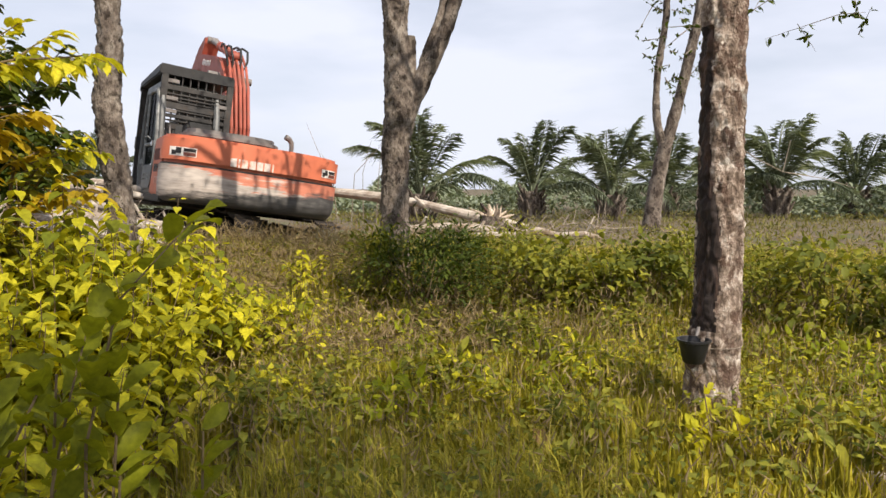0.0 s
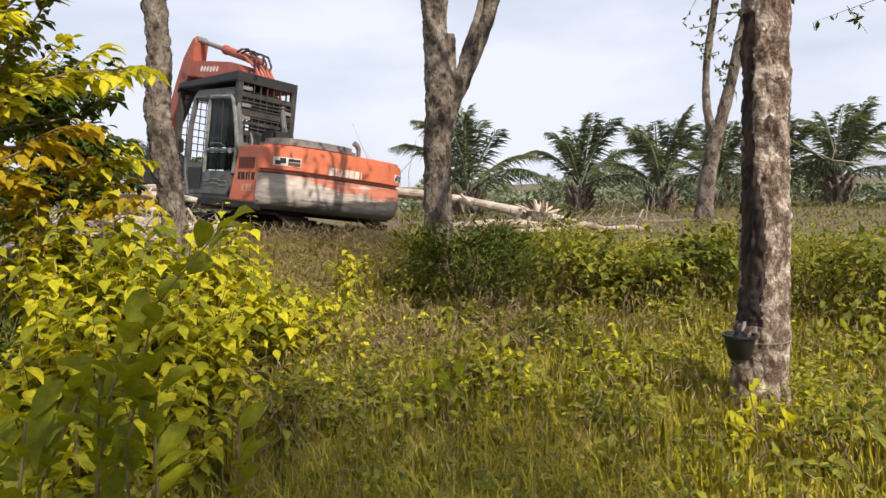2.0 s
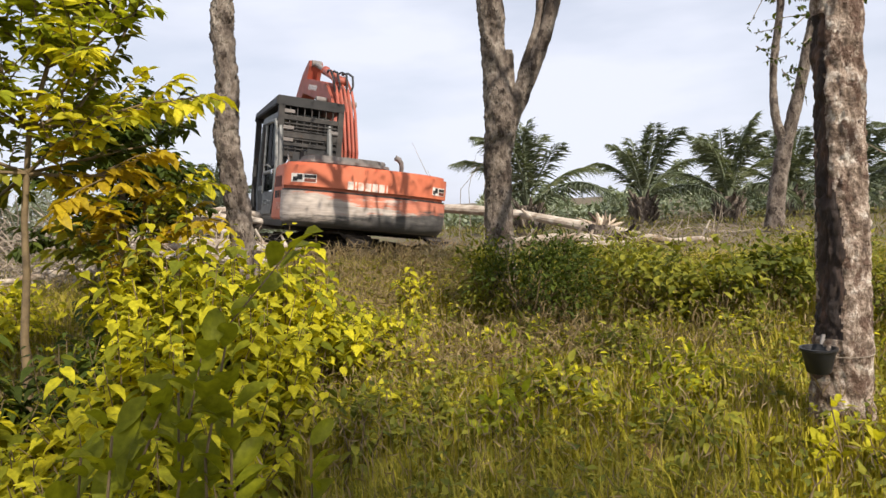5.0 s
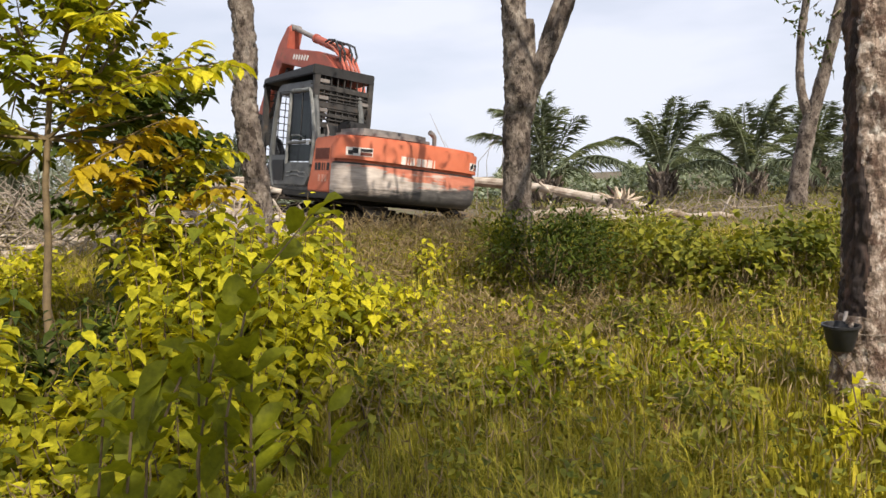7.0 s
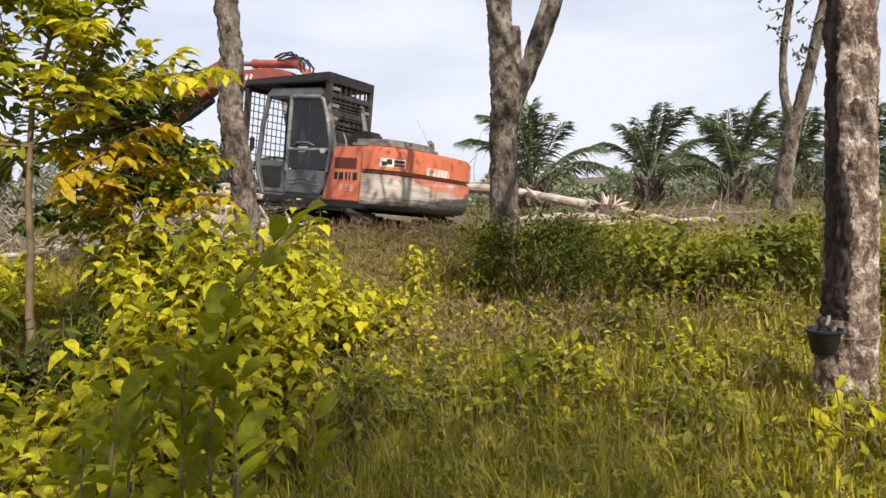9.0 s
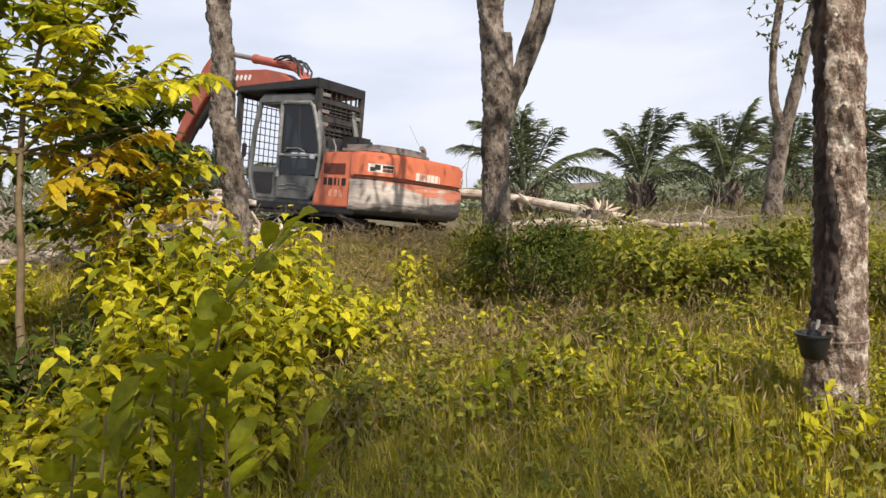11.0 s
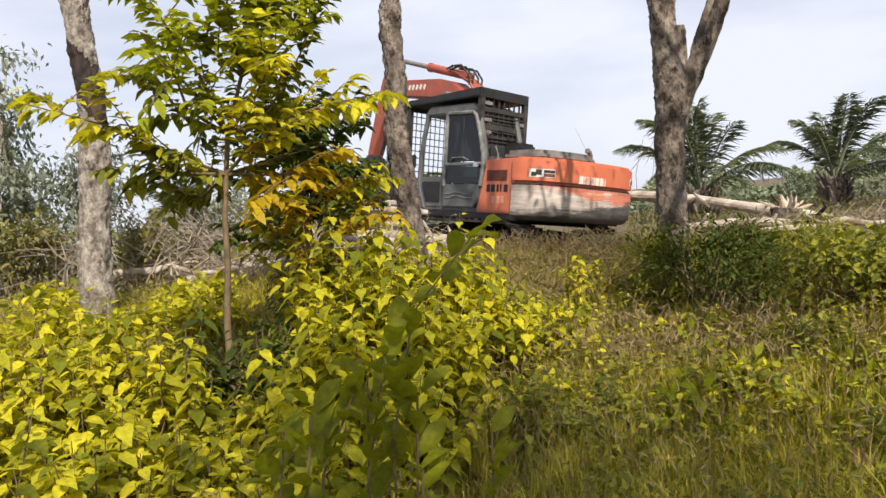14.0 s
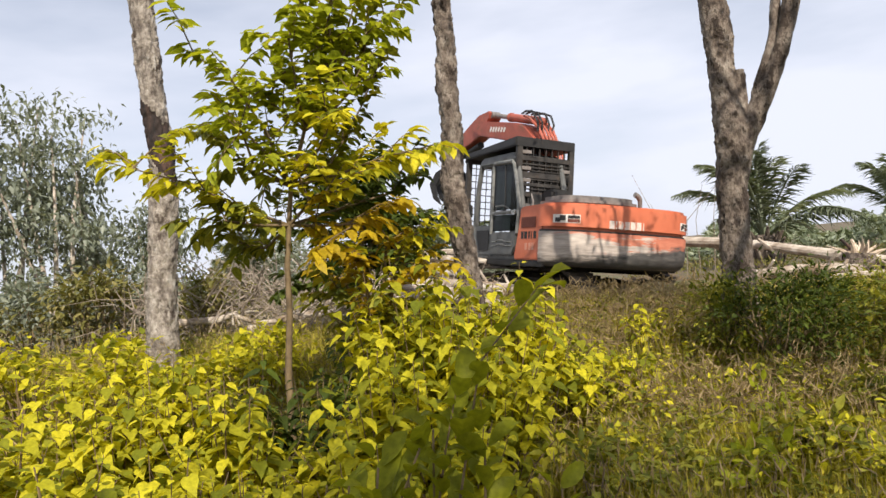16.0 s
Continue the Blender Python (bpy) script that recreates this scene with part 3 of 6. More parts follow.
def make_trees():
    rubber_tree("rubber_tree", TAPPED, [0.200, 0.174, 0.155, 0.138, 0.128, 0.121, 0.115, 0.10], 1, "mature rubber tree with flaking pale bark and a tapped dark panel",
                limbs=[([(1.70, 4.22, 4.2), (2.1, 4.4, 5.2), (2.7, 4.6, 6.6)], [0.09, 0.07, 0.04])],
                mats=(M_BARK_PALE, M_PANEL), panel=(152, 218, 0.72, 2.50), rough=0.015, n=96, step=0.016, crown_n=1000)
    z = gz(-0.56, 7.98)
    rubber_tree("rubber_tree", [(-0.57, 7.98, z - 0.1), (-0.56, 7.98, z + 0.5), (-0.545, 7.98, 1.5), (-0.53, 7.98, 2.0), (-0.47, 7.98, 2.45), (-0.50, 7.98, 2.85), (-0.53, 7.98, 3.3), (-0.55, 8.0, 3.9), (-0.8, 8.1, 6.0)],
                [0.20, 0.17, 0.155, 0.155, 0.19, 0.16, 0.14, 0.135, 0.10], 2, "forked grey-barked rubber tree rising from the scrub",
                limbs=[([(-0.42, 7.98, 2.30), (-0.28, 7.98, 2.62), (-0.06, 7.98, 3.05), (0.11, 8.0, 3.5), (0.38, 8.05, 4.6), (0.6, 8.1, 6.0)], [0.12, 0.115, 0.09, 0.085, 0.075, 0.06]),
                       ([(-0.24, 7.99, 2.78), (-0.14, 8.0, 3.12), (-0.01, 8.02, 3.5), (0.16, 8.2, 4.6)], [0.06, 0.055, 0.05, 0.04]),
                       ([(-0.40, 7.98, 2.62), (-0.375, 7.98, 2.95), (-0.37, 7.98, 3.18)], [0.10, 0.075, 0.066])], rough=0.022, n=48, crown_n=420, step=0.03)
    z = gz(-3.56, 7.7)
    rubber_tree("rubber_tree", [(-3.52, 7.71, z - 0.1), (-3.54, 7.71, 1.2), (-3.60, 7.71, 1.9), (-3.64, 7.70, 2.5), (-3.585, 7.70, 3.0), (-3.60, 7.70, 3.6), (-3.56, 7.69, 4.3), (-3.6, 7.7, 6.5)],
                [0.18, 0.15, 0.142, 0.145, 0.130, 0.128, 0.12, 0.09], 3, "slender knobbly rubber tree trunk with cracked grey bark", rough=0.026, n=48, crown_n=500, step=0.03)
    z = gz(-6.38, 5.62)
    rubber_tree("rubber_tree", [(-6.42, 5.58, z - 0.1), (-6.40, 5.61, 1.14), (-6.37, 5.64, 1.64), (-6.33, 5.68, 2.15), (-6.30, 5.71, 2.85), (-6.33, 5.69, 3.5), (-6.345, 5.67, 4.1), (-6.36, 5.66, 4.72), (-6.4, 5.6, 7.0)],
                [0.20, 0.165, 0.160, 0.158, 0.160, 0.140, 0.138, 0.135, 0.10], 4, "pale rubber tree trunk with a dark sunken scar band",
                mats=(M_BARK_GREY, M_PANEL), panel=(200, 425, 2.40, 3.08), rough=0.022, n=48, crown_n=900, step=0.03)
    z = gz(4.6, 15.33)
    rubber_tree("rubber_tree", [(4.55, 15.33, z - 0.1), (4.62, 15.32, 1.3), (4.80, 15.28, 2.45)], [0.22, 0.17, 0.15], 5, "nearly leafless rubber tree with two pale limbs",
                limbs=[([(4.79, 15.28, 2.35), (4.62, 15.30, 2.9), (4.60, 15.32, 3.8), (4.75, 15.28, 5.3), (4.7, 15.2, 7.0)], [0.11, 0.085, 0.075, 0.07, 0.04]),
                       ([(4.80, 15.28, 2.35), (5.02, 15.2, 3.3), (5.22, 15.1, 4.3), (5.40, 15.06, 5.4), (5.6, 15.0, 7.5)], [0.13, 0.12, 0.11, 0.10, 0.05])], rough=0.02, n=24, crown_n=0)

    # unseen tree added behind the path; its crown is placed to shade the foreground
    z = gz(3.7, -2.0)
    rubber_tree("rubber_tree", [(3.7, -2.0, z - 0.1), (3.72, -2.0, 2.5), (3.75, -1.9, 5.0)], [0.17, 0.14, 0.10], 9, "leafy rubber tree added out of view to shade the foreground",
                limbs=[([(3.74, -1.95, 4.2), (3.2, -1.6, 4.9), (2.7, -1.35, 5.2)], [0.07, 0.05, 0.04]), ([(3.74, -1.95, 4.0), (2.8, -1.9, 4.8), (2.0, -1.75, 5.2)], [0.07, 0.05, 0.04]), ([(3.74, -1.95, 4.1), (3.75, -1.5, 4.8), (3.8, -1.2, 5.1)], [0.07, 0.05, 0.04])],
                n=20, crown_n=3400, spread=0.55)


make_trees()


# ---- latex cup ----
def make_cup():
    root = empty("latex_cup", pose(1.475, 4.055, 0.475), "black plastic latex cup wired to the tapped trunk", "cup")
    bm = bm_new()
    n = 28
    prof = [(0.0, 0.0), (0.055, 0.0), (0.062, 0.006), (0.088, 0.125), (0.098, 0.128), (0.098, 0.140), (0.086, 0.140), (0.058, 0.012), (0.0, 0.012)]
    rings = [[bm.verts.new((r * math.cos(math.tau * k / n), r * math.sin(math.tau * k / n), z)) for k in range(n)] if r else [bm.verts.new((0, 0, z))] for r, z in prof]
    for a, b in zip(rings, rings[1:]):
        for k in range(n):
            k2 = (k + 1) % n
            if len(a) == 1:
                bm.faces.new((a[0], b[k2], b[k]))
            elif len(b) == 1:
                bm.faces.new((a[k], a[k2], b[0]))
            else:
                bm.faces.new((a[k], a[k2], b[k2], b[k]))
    bmesh.ops.recalc_face_normals(bm, faces=bm.faces[:])
    part("bowl", bm, M_PLASTIC, root, smooth=True)
    bm = bm_new()
    pts = [(0.16 + 0.172 * math.cos(a), 0.145 + 0.172 * math.sin(a), 0.085) for a in np.linspace(0, math.tau, 40)]
    tube(bm, pts, 0.0025, 5, False)
    part("wire", bm, M_TWIG, root, "thin wire hoop")
    bm = bm_new()
    tube(bm, [(0.045, 0.055, 0.20), (0.035, 0.045, 0.17), (0.02, 0.025, 0.15)], [0.010, 0.012, 0.005], 8)
    part("spout", bm, M_HOOD, root, "bent metal spout")


make_cup()


# ---- oil palms ----
def frond_mesh(rng, length, rise, name="frond"):
    """One arching frond: rib and two ranks of leaflets."""
    n = 74
    s = np.linspace(0, 1, n)
    x = length * (s * math.cos(rise) + 0.10 * s ** 2)
    z = length * (s * math.sin(rise) - 0.50 * s ** 2.6 * (0.55 + 0.45 * math.cos(rise)))
    rib = np.stack([x, 0.06 * np.sin(s * 3), z], 1)
    tang = np.gradient(rib, axis=0)
    tang = unit(tang)
    pos, way, up, ln = [], [], [], []
    for sgn in (-1, 1):
        for rank in range(1):
            k = slice(10, n)
            p = rib[k] + rng.normal(0, 0.01, rib[k].shape)
            w = tang[k] * rng.uniform(0.5, 0.95, (n - 10, 1)) + np.array([0, sgn, 0]) * rng.uniform(0.6, 0.95, (n - 10, 1)) + np.array([0, 0, 1]) * rng.uniform(-0.75, -0.05, (n - 10, 1))
            pos.append(p), way.append(w), up.append(np.tile([0, 0, 1.0], (n - 10, 1)) + tang[k] * -0.3 + np.array([0, sgn * 0.4, 0]) + rng.normal(0, 0.15, p.shape))
            ln.append(length * (0.05 + 0.15 * np.sin(np.clip(s[k] * 1.02, 0, 1) * math.pi) ** 0.6) * rng.uniform(0.8, 1.1, n - 10))
    pos, way, up, ln = np.concatenate(pos), np.concatenate(way), np.concatenate(up), np.concatenate(ln)
    tpl = SLIM * np.array([1, 1, 1.2])
    v, f = leaves(pos, way, up, ln, 0.024, tpl, SLIM_F)
    bm = bm_new()
    tube(bm, [tuple(q) for q in rib[::5]], [0.05 * (1 - q) + 0.008 for q in s[::5]], 5)
    bm.verts.index_update()
    rv = np.array([tuple(q.co) for q in bm.verts])
    bmesh.ops.triangulate(bm, faces=bm.faces[:])
    rf = np.array([[q.index for q in fc.verts] for fc in bm.faces])
    bm.free()
    me_v, me_f = np.concatenate([v, rv]), np.concatenate([f, rf + len(v)])
    ob = mesh_part(name, me_v, me_f, M_PALM)
    data = ob.data
    bpy.data.objects.remove(ob)
    return data


FRONDS = [frond_mesh(np.random.default_rng(50 + i), 3.7, radians(a)) for i, a in enumerate((87, 80, 72, 63, 50, 28))]


def oil_palm(az, r, size, seed, lift=0.9, n=12):
    rng = np.random.default_rng(seed)
    root = empty("oil_palm", on_land(az, r), "young oil palm with arching dark green feathery fronds", "palm", "oil palms")
    bm = bm_new()
    tube(bm, [(0, 0, -0.2), (0, 0, lift * 0.6), (0, 0, lift)], [0.32, 0.36, 0.22], 12)
    for k in range(26):
        a, h = k * 2.4, lift * (k + 2) / 28
        tube(bm, [(0.30 * math.cos(a), 0.30 * math.sin(a), h), (0.46 * math.cos(a), 0.46 * math.sin(a), h + 0.28)], [0.07, 0.03], 5)
    part("trunk", bm, M_BARK, root, "stub-covered trunk")
    for k in range(n):
        q = (k + 0.5) / n
        me = FRONDS[min(5, int(q * 6))]
        ob = new("frond", me)
        ob.parent = root
        ob.matrix_local = pose(0, 0, lift - 0.1, rng.uniform(-12, 12), rng.uniform(-8, 8), k * 137.5 + rng.uniform(-14, 14)) @ Matrix.Scale(size * 0.86 * rng.uniform(0.82, 1.1), 4)
    return root


for i, (az, r, size, lift) in enumerate([(1.8, 19, 1.02, 0.8), (-7.2, 22, 0.98, 0.8), (-13.4, 21, 0.95, 0.75), (-17.5, 24, 0.95, 0.8), (-25.5, 24, 1.0, 0.9), (-30.5, 26, 0.9, 0.8),
                                         (26.5, 25, 0.95, 0.9), (31.5, 24, 0.95, 0.9), (42.0, 24, 0.8, 0.7), (-35.5, 27, 0.9, 0.9), (-21.5, 25, 0.90, 0.8)]):
    oil_palm(az, r, size, 80 + i, lift)


# ---- excavator ----
BASE = Matrix.Translation((-4.554, 13.632, 0.207)) @ Matrix.Rotation(radians(-3.85), 4, "X") @ Matrix.Rotation(radians(6.9), 4, "Y")
# seconds, heading of the upper works, boom and arm angles over the deck
MACHINE = [(0, 121.6, 36.4, -33), (0.5, 129.5, 35.4, -42), (1, 137.6, 33.4, -54), (1.5, 141.4, 30.4, -64), (2, 140.6, 31.8, -61), (2.5, 140.1, 36.2, -60), (3, 140.0, 37.5, -61), (3.5, 137.3, 38, -60), (4, 132.7, 40, -50),
           (4.5, 127.3, 38.9, -37), (5.3, 123.5, 37.5, -37), (6.2, 127.5, 36, -45), (7, 137.8, 35.2, -55), (7.5, 145.6, 35, -56), (8, 151.1, 32.4, -50), (8.5, 154.6, 28.7, -34), (9, 155.4, 24.7, -33), (9.8, 155, 24.7, -43),
           (10.7, 154.2, 26.8, -55), (11.5, 153.3, 28.8, -61), (12, 153.4, 23.8, -70), (12.5, 154.0, 20.8, -73.6), (13, 153.6, 19.1, -76), (13.5, 152.4, 23.3, -75.4), (14, 151.6, 30.6, -70.8), (14.5, 150.6, 34.8, -60.2),
           (15, 145.6, 36.2, -42), (15.5, 142.1, 36.6, -27), (16, 139.5, 36, -16)]
FOOT, BOOM_L, ARM_L, TAIL_L = Vector((0.40, -0.34, 1.75)), 4.6, 1.9, 0.7
MOVERS = {}


def rear_x(y):
    """The bowed rear face of the counterweight over its width."""
    return -1.98 - 0.60 * max(0.0, 1 - abs(y / (1.42 if y > 0 else 1.60)) ** 3.4) ** 0.6


def rounded_rear(inset=0.0):
    """Plan of the counterweight: flat sides, round corners, a bowed rear."""
    k = 1 - inset / 1.42
    ys = [1.42 * q for q in (1.0, 0.995, 0.98, 0.955, 0.92, 0.87, 0.80, 0.70, 0.55, 0.38, 0.2, 0.0)]
    left = [(-1.90, 1.42 * k)] + [(rear_x(y) + inset, y * k) for y in ys]
    return left + [(x, -y * 1.60 / 1.42) for x, y in left[-2::-1]]


def mover(name, bm, mat, kind, label="", smooth=False):
    ob = part(name, bm, mat, EXCAVATOR, label, smooth)
    MOVERS.setdefault(kind, []).append(ob)
    return ob


def bars(bm, p, q, n, vec, r):
    """n bars from p to q, each as long as vec."""
    p, q, vec = Vector(p), Vector(q), Vector(vec)
    for i in range(n):
        o = p.lerp(q, i / max(1, n - 1))
        tube(bm, [o, o + vec], r, 5)


def make_excavator():
    # undercarriage
    under = Matrix.Rotation(radians(150), 4, "Z")
    for s in (-1, 1):
        bm = bm_new()
        box(bm, (-1.75, s * 1.1 - 0.2, 0.22), (1.75, s * 1.1 + 0.2, 0.70), 0.05)
        fr = part("track_frame", bm, M_MUD, EXCAVATOR)
        fr.matrix_local = under
        bm = bm_new()
        oval = []
        for k in range(52):
            u = k / 52 * (2 * 3.5 + math.tau * 0.42)
            if u < 3.5:
                p, d = (-1.75 + u, 0.86), 0
            elif u < 3.5 + math.pi * 0.42:
                a = (u - 3.5) / 0.42
                p, d = (1.75 + 0.42 * math.sin(a), 0.44 + 0.42 * math.cos(a)), -a
            elif u < 7 + math.pi * 0.42:
                p, d = (1.75 - (u - 3.5 - math.pi * 0.42), 0.02), math.pi
            else:
                a = (u - 7 - math.pi * 0.42) / 0.42 + math.pi
                p, d = (-1.75 + 0.42 * math.sin(a), 0.44 + 0.42 * math.cos(a)), -a
            m = Matrix.Translation((p[0], s * 1.1, p[1])) @ Matrix.Rotation(-d, 4, "Y")
            box(bm, (-0.085, -0.3, -0.02), (0.085, 0.3, 0.02), 0, m)
            box(bm, (-0.07, -0.3, 0.02), (-0.045, 0.3, 0.05), 0, m)
        tr = part("track", bm, M_MUD, EXCAVATOR, "muddy steel crawler track")
        tr.matrix_local = under
        for x in (-1.75, -0.9, -0.3, 0.3, 0.9, 1.75):
            bm = bm_new()
            tube(bm, [(x, s * 1.1 - 0.24, 0.40), (x, s * 1.1 + 0.24, 0.40)], 0.34 if abs(x) > 1.5 else 0.17, 18)
            w = part("roller", bm, M_MUD, EXCAVATOR)
            w.matrix_local = under
    bm = bm_new()
    box(bm, (-0.9, -0.9, 0.35), (0.9, 0.9, 0.78), 0.06)
    tube(bm, [(0, 0, 0.75), (0, 0, 0.98)], 0.62, 32)
    part("slewing_ring", bm, M_MUD, EXCAVATOR)
    # deck and house
    bm = bm_new()
    box(bm, (-1.98, -1.52, 0.90), (0.86, 1.38, 1.02), 0.02)
    box(bm, (0.80, 0.35, 0.90), (1.24, 1.36, 1.00), 0.02)
    mover("deck", bm, M_BLACK, "upper")
    bm = bm_new()
    box(bm, (-1.93, -1.52, 1.02), (0.75, -0.45, 1.94), 0.06)
    box(bm, (-1.93, -0.5, 1.02), (-1.2, 1.0, 1.94), 0.03)
    mover("engine_housing", bm, M_ORANGE, "upper")
    bm = bm_new()
    plate(bm, [(-1.98, 1.02), (-0.99, 1.02), (-1.00, 1.14), (-1.10, 1.5), (-1.165, 1.82), (-1.165, 1.93), (-1.22, 1.97), (-1.98, 1.99)], 0.98, 1.385, "y", 0.025)
    side = mover("side_panel", bm, M_ORANGE, "upper", "faded orange side door panel")
    bm = bm_new()
    box(bm, (-1.75, 1.386, 1.59), (-1.24, 1.390, 1.78))
    vent = part("vent", bm, M_RUST, side, "rust-brown louvred vent")
    for k in range(7):
        bm = bm_new()
        box(bm, (-1.74, 1.390, 1.600 + k * 0.026), (-1.25, 1.397, 1.612 + k * 0.026))
        part("slat", bm, M_RUST, vent)
    for x, w in ((-1.29, 0.085), (-1.41, 0.10), (-1.53, 0.05), (-1.61, 0.03), (-1.73, 0.095)):
        bm = bm_new()
        box(bm, (x - w / 2, 1.386, 1.395), (x + w / 2, 1.390, 1.525))
        part("lettering", bm, M_BLACK, side, "worn black lettering bar")
    for x in (-1.42, -1.55, -1.66):
        bm = bm_new()
        box(bm, (x - 0.04, 1.386, 1.20), (x + 0.03, 1.389, 1.32))
        part("lettering", bm, M_FAINT, side, "faint rubbed lettering bar")
    # counterweight
    bm = bm_new()
    plate(bm, rounded_rear(), 1.545, 2.0, "z", 0.055)
    cw = mover("counterweight", bm, M_ORANGE, "upper", "rounded orange counterweight", True)
    bm = bm_new()
    plate(bm, rounded_rear(0.02), 1.515, 1.55, "z")
    part("groove", bm, M_BLACK, cw)
    bm = bm_new()
    low = rounded_rear(0.0)
    levels = [[bm.verts.new((x * k, y * k, z)) for x, y in low] for z, k in ((1.52, 1.0), (1.40, 1.0), (1.27, 1.0), (1.15, 0.998), (1.04, 0.99), (0.96, 0.965), (0.93, 0.94))]
    for u, v in zip(levels, levels[1:]):
        for i in range(len(low)):
            j = (i + 1) % len(low)
            bm.faces.new((u[i], u[j], v[j], v[i]))
    bm.faces.new(levels[0][::-1]), bm.faces.new(levels[-1])
    bmesh.ops.recalc_face_normals(bm, faces=bm.faces[:])
    part("lower_shell", bm, M_SHELL, cw, "scraped dirty lower half with bare grey patches", True)

    def rear_plate(name, y0, y1, z0, z1, off, mat, label):
        """A thin plate that follows the bowed rear."""
        bm = bm_new()
        ys = np.linspace(y0, y1, 6)
        grid = [[bm.verts.new((rear_x(y) - off + d, y, z)) for y in ys] for d, z in ((0, z0), (0, z1), (0.03, z1), (0.03, z0))]
        for a, b in zip(grid, grid[1:] + grid[:1]):
            for i in range(5):
                bm.faces.new((a[i], a[i + 1], b[i + 1], b[i]))
        bm.faces.new([g[0] for g in grid][::-1]), bm.faces.new([g[-1] for g in grid])
        bmesh.ops.recalc_face_normals(bm, faces=bm.faces[:])
        return part(name, bm, mat, cw, label)

    # row of letter-sized blocks
    for y, w in ((0.46, 0.10), (0.335, 0.03), (0.28, 0.10), (0.155, 0.105), (0.03, 0.10), (-0.09, 0.10), (-0.225, 0.025)):
        rear_plate("lettering", y, y - w, 1.60, 1.735, 0.005, M_LETTER, "worn off-white lettering block")
    for y0, y1 in ((1.33, 0.97), (-1.14, -1.46)):
        w = y1 - y0
        rear_plate("sticker", y0, y1, 1.66, 1.80, 0.005, M_WHITE, "scuffed white warning sticker")
        rear_plate("sticker", y0 + w * 0.06, y0 + w * 0.22, 1.675, 1.745, 0.009, M_BLACK, "black warning sign")
        rear_plate("sticker", y0 + w * 0.20, y0 + w * 0.40, 1.70, 1.79, 0.010, M_BLACK, "black warning sign")
        rear_plate("sticker", y0 + w * 0.49, y0 + w * 0.97, 1.67, 1.725, 0.009, M_RUST, "dark warning lines")
        rear_plate("sticker", y0 + w * 0.49, y0 + w * 0.97, 1.735, 1.785, 0.009, M_BLACK, "dark warning lines")
    # hood
    bm = bm_new()
    hood = [(-2.26, 0.75), (-2.34, 0.3), (-2.34, -0.1), (-2.22, -0.36), (-1.9, -0.50), (-1.3, -0.50), (-1.2, -0.4), (-1.22, 0.9), (-1.35, 1.08), (-1.9, 1.10), (-2.14, 1.0)]
    plate(bm, hood, 1.96, 2.16, "z", 0.075)
    mover("engine_hood", bm, M_HOOD, "upper", "dusty grey raised engine hood", True)
    bm = bm_new()
    tube(bm, [(-1.78, -0.78, 1.92), (-1.78, -0.78, 2.14), (-1.79, -0.765, 2.22), (-1.80, -0.71, 2.28), (-1.80, -0.64, 2.31)], [0.04, 0.04, 0.045, 0.05, 0.052], 12)
    mover("exhaust_pipe", bm, M_HOOD, "upper", "bent rusty exhaust pipe", True)
    for x, y in ((-2.0, -1.02), (-1.6, -1.12)):
        bm = bm_new()
        tube(bm, [(x, y, 1.92), (x, y, 2.04)], 0.06, 12)
        mover("filler_cap", bm, M_BLACK, "upper")
    # cab
    Y0, Y1 = 0.36, 1.34
    bm = bm_new()
    box(bm, (-1.02, Y0, 1.02), (0.72, Y1, 1.10), 0.02)
    cab = mover("cab", bm, M_CABGREY, "upper", "weathered dark grey operator cab")
    for y in (Y0 + 0.03, Y1 - 0.03):
        part("pillar", tube(bm_new(), [(-0.98, y, 1.06), (-1.09, y, 1.6), (-1.10, y, 2.05), (-0.98, y, 2.5), (-0.84, y, 2.90)], [0.05, 0.055, 0.055, 0.055, 0.05], 8), M_CABGREY, cab, smooth=True)
        part("pillar", tube(bm_new(), [(0.62, y, 1.06), (0.80, y, 1.45), (0.82, y, 1.75), (0.76, y, 2.4), (0.63, y, 2.92)], [0.05, 0.055, 0.055, 0.05, 0.05], 8), M_CABGREY, cab, smooth=True)
    part("pillar", tube(bm_new(), [(0.035, Y1 - 0.03, 1.06), (0.035, Y1 - 0.03, 2.92)], 0.045, 8), M_CABGREY, cab, smooth=True)
    # front lower panel, back and far walls
    bm = bm_new()
    plate(bm, [(0.05, 1.08), (0.62, 1.08), (0.79, 1.45), (0.81, 1.68), (0.05, 1.68)], Y1 - 0.05, Y1, "y", 0.02)
    low_panel = part("wall_panel", bm, M_CABGREY, cab)
    bm = bm_new()
    plate(bm, [(0.14, 1.18), (0.56, 1.18), (0.68, 1.46), (0.69, 1.58), (0.14, 1.58)], Y1, Y1 + 0.012, "y", 0.005)
    part("recess", bm, M_BLACK, low_panel, "dark step panel")
    bm = bm_new()
    plate(bm, [(-1.06, 1.1), (-1.13, 1.6), (-1.13, 2.05), (-1.10, 2.05), (-1.09, 1.6), (-1.02, 1.1)], Y0, Y1 - 0.06, "y")
    part("wall_panel", bm, M_CABGREY, cab)
    bm = bm_new()
    plate(bm, [(-1.02, 1.1), (0.70, 1.1), (0.80, 1.75), (-1.08, 1.75)], Y0, Y0 + 0.04, "y")
    part("wall_panel", bm, M_CABGREY, cab)
    bm = bm_new()
    plate(bm, [(-0.90, 2.86), (0.66, 2.86), (0.68, 2.96), (0.56, 3.05), (-0.70, 3.03), (-0.86, 2.96)], Y0 - 0.01, Y1 + 0.01, "y", 0.035)
    part("roof", bm, M_CABGREY, cab, "dusty grey cab roof")
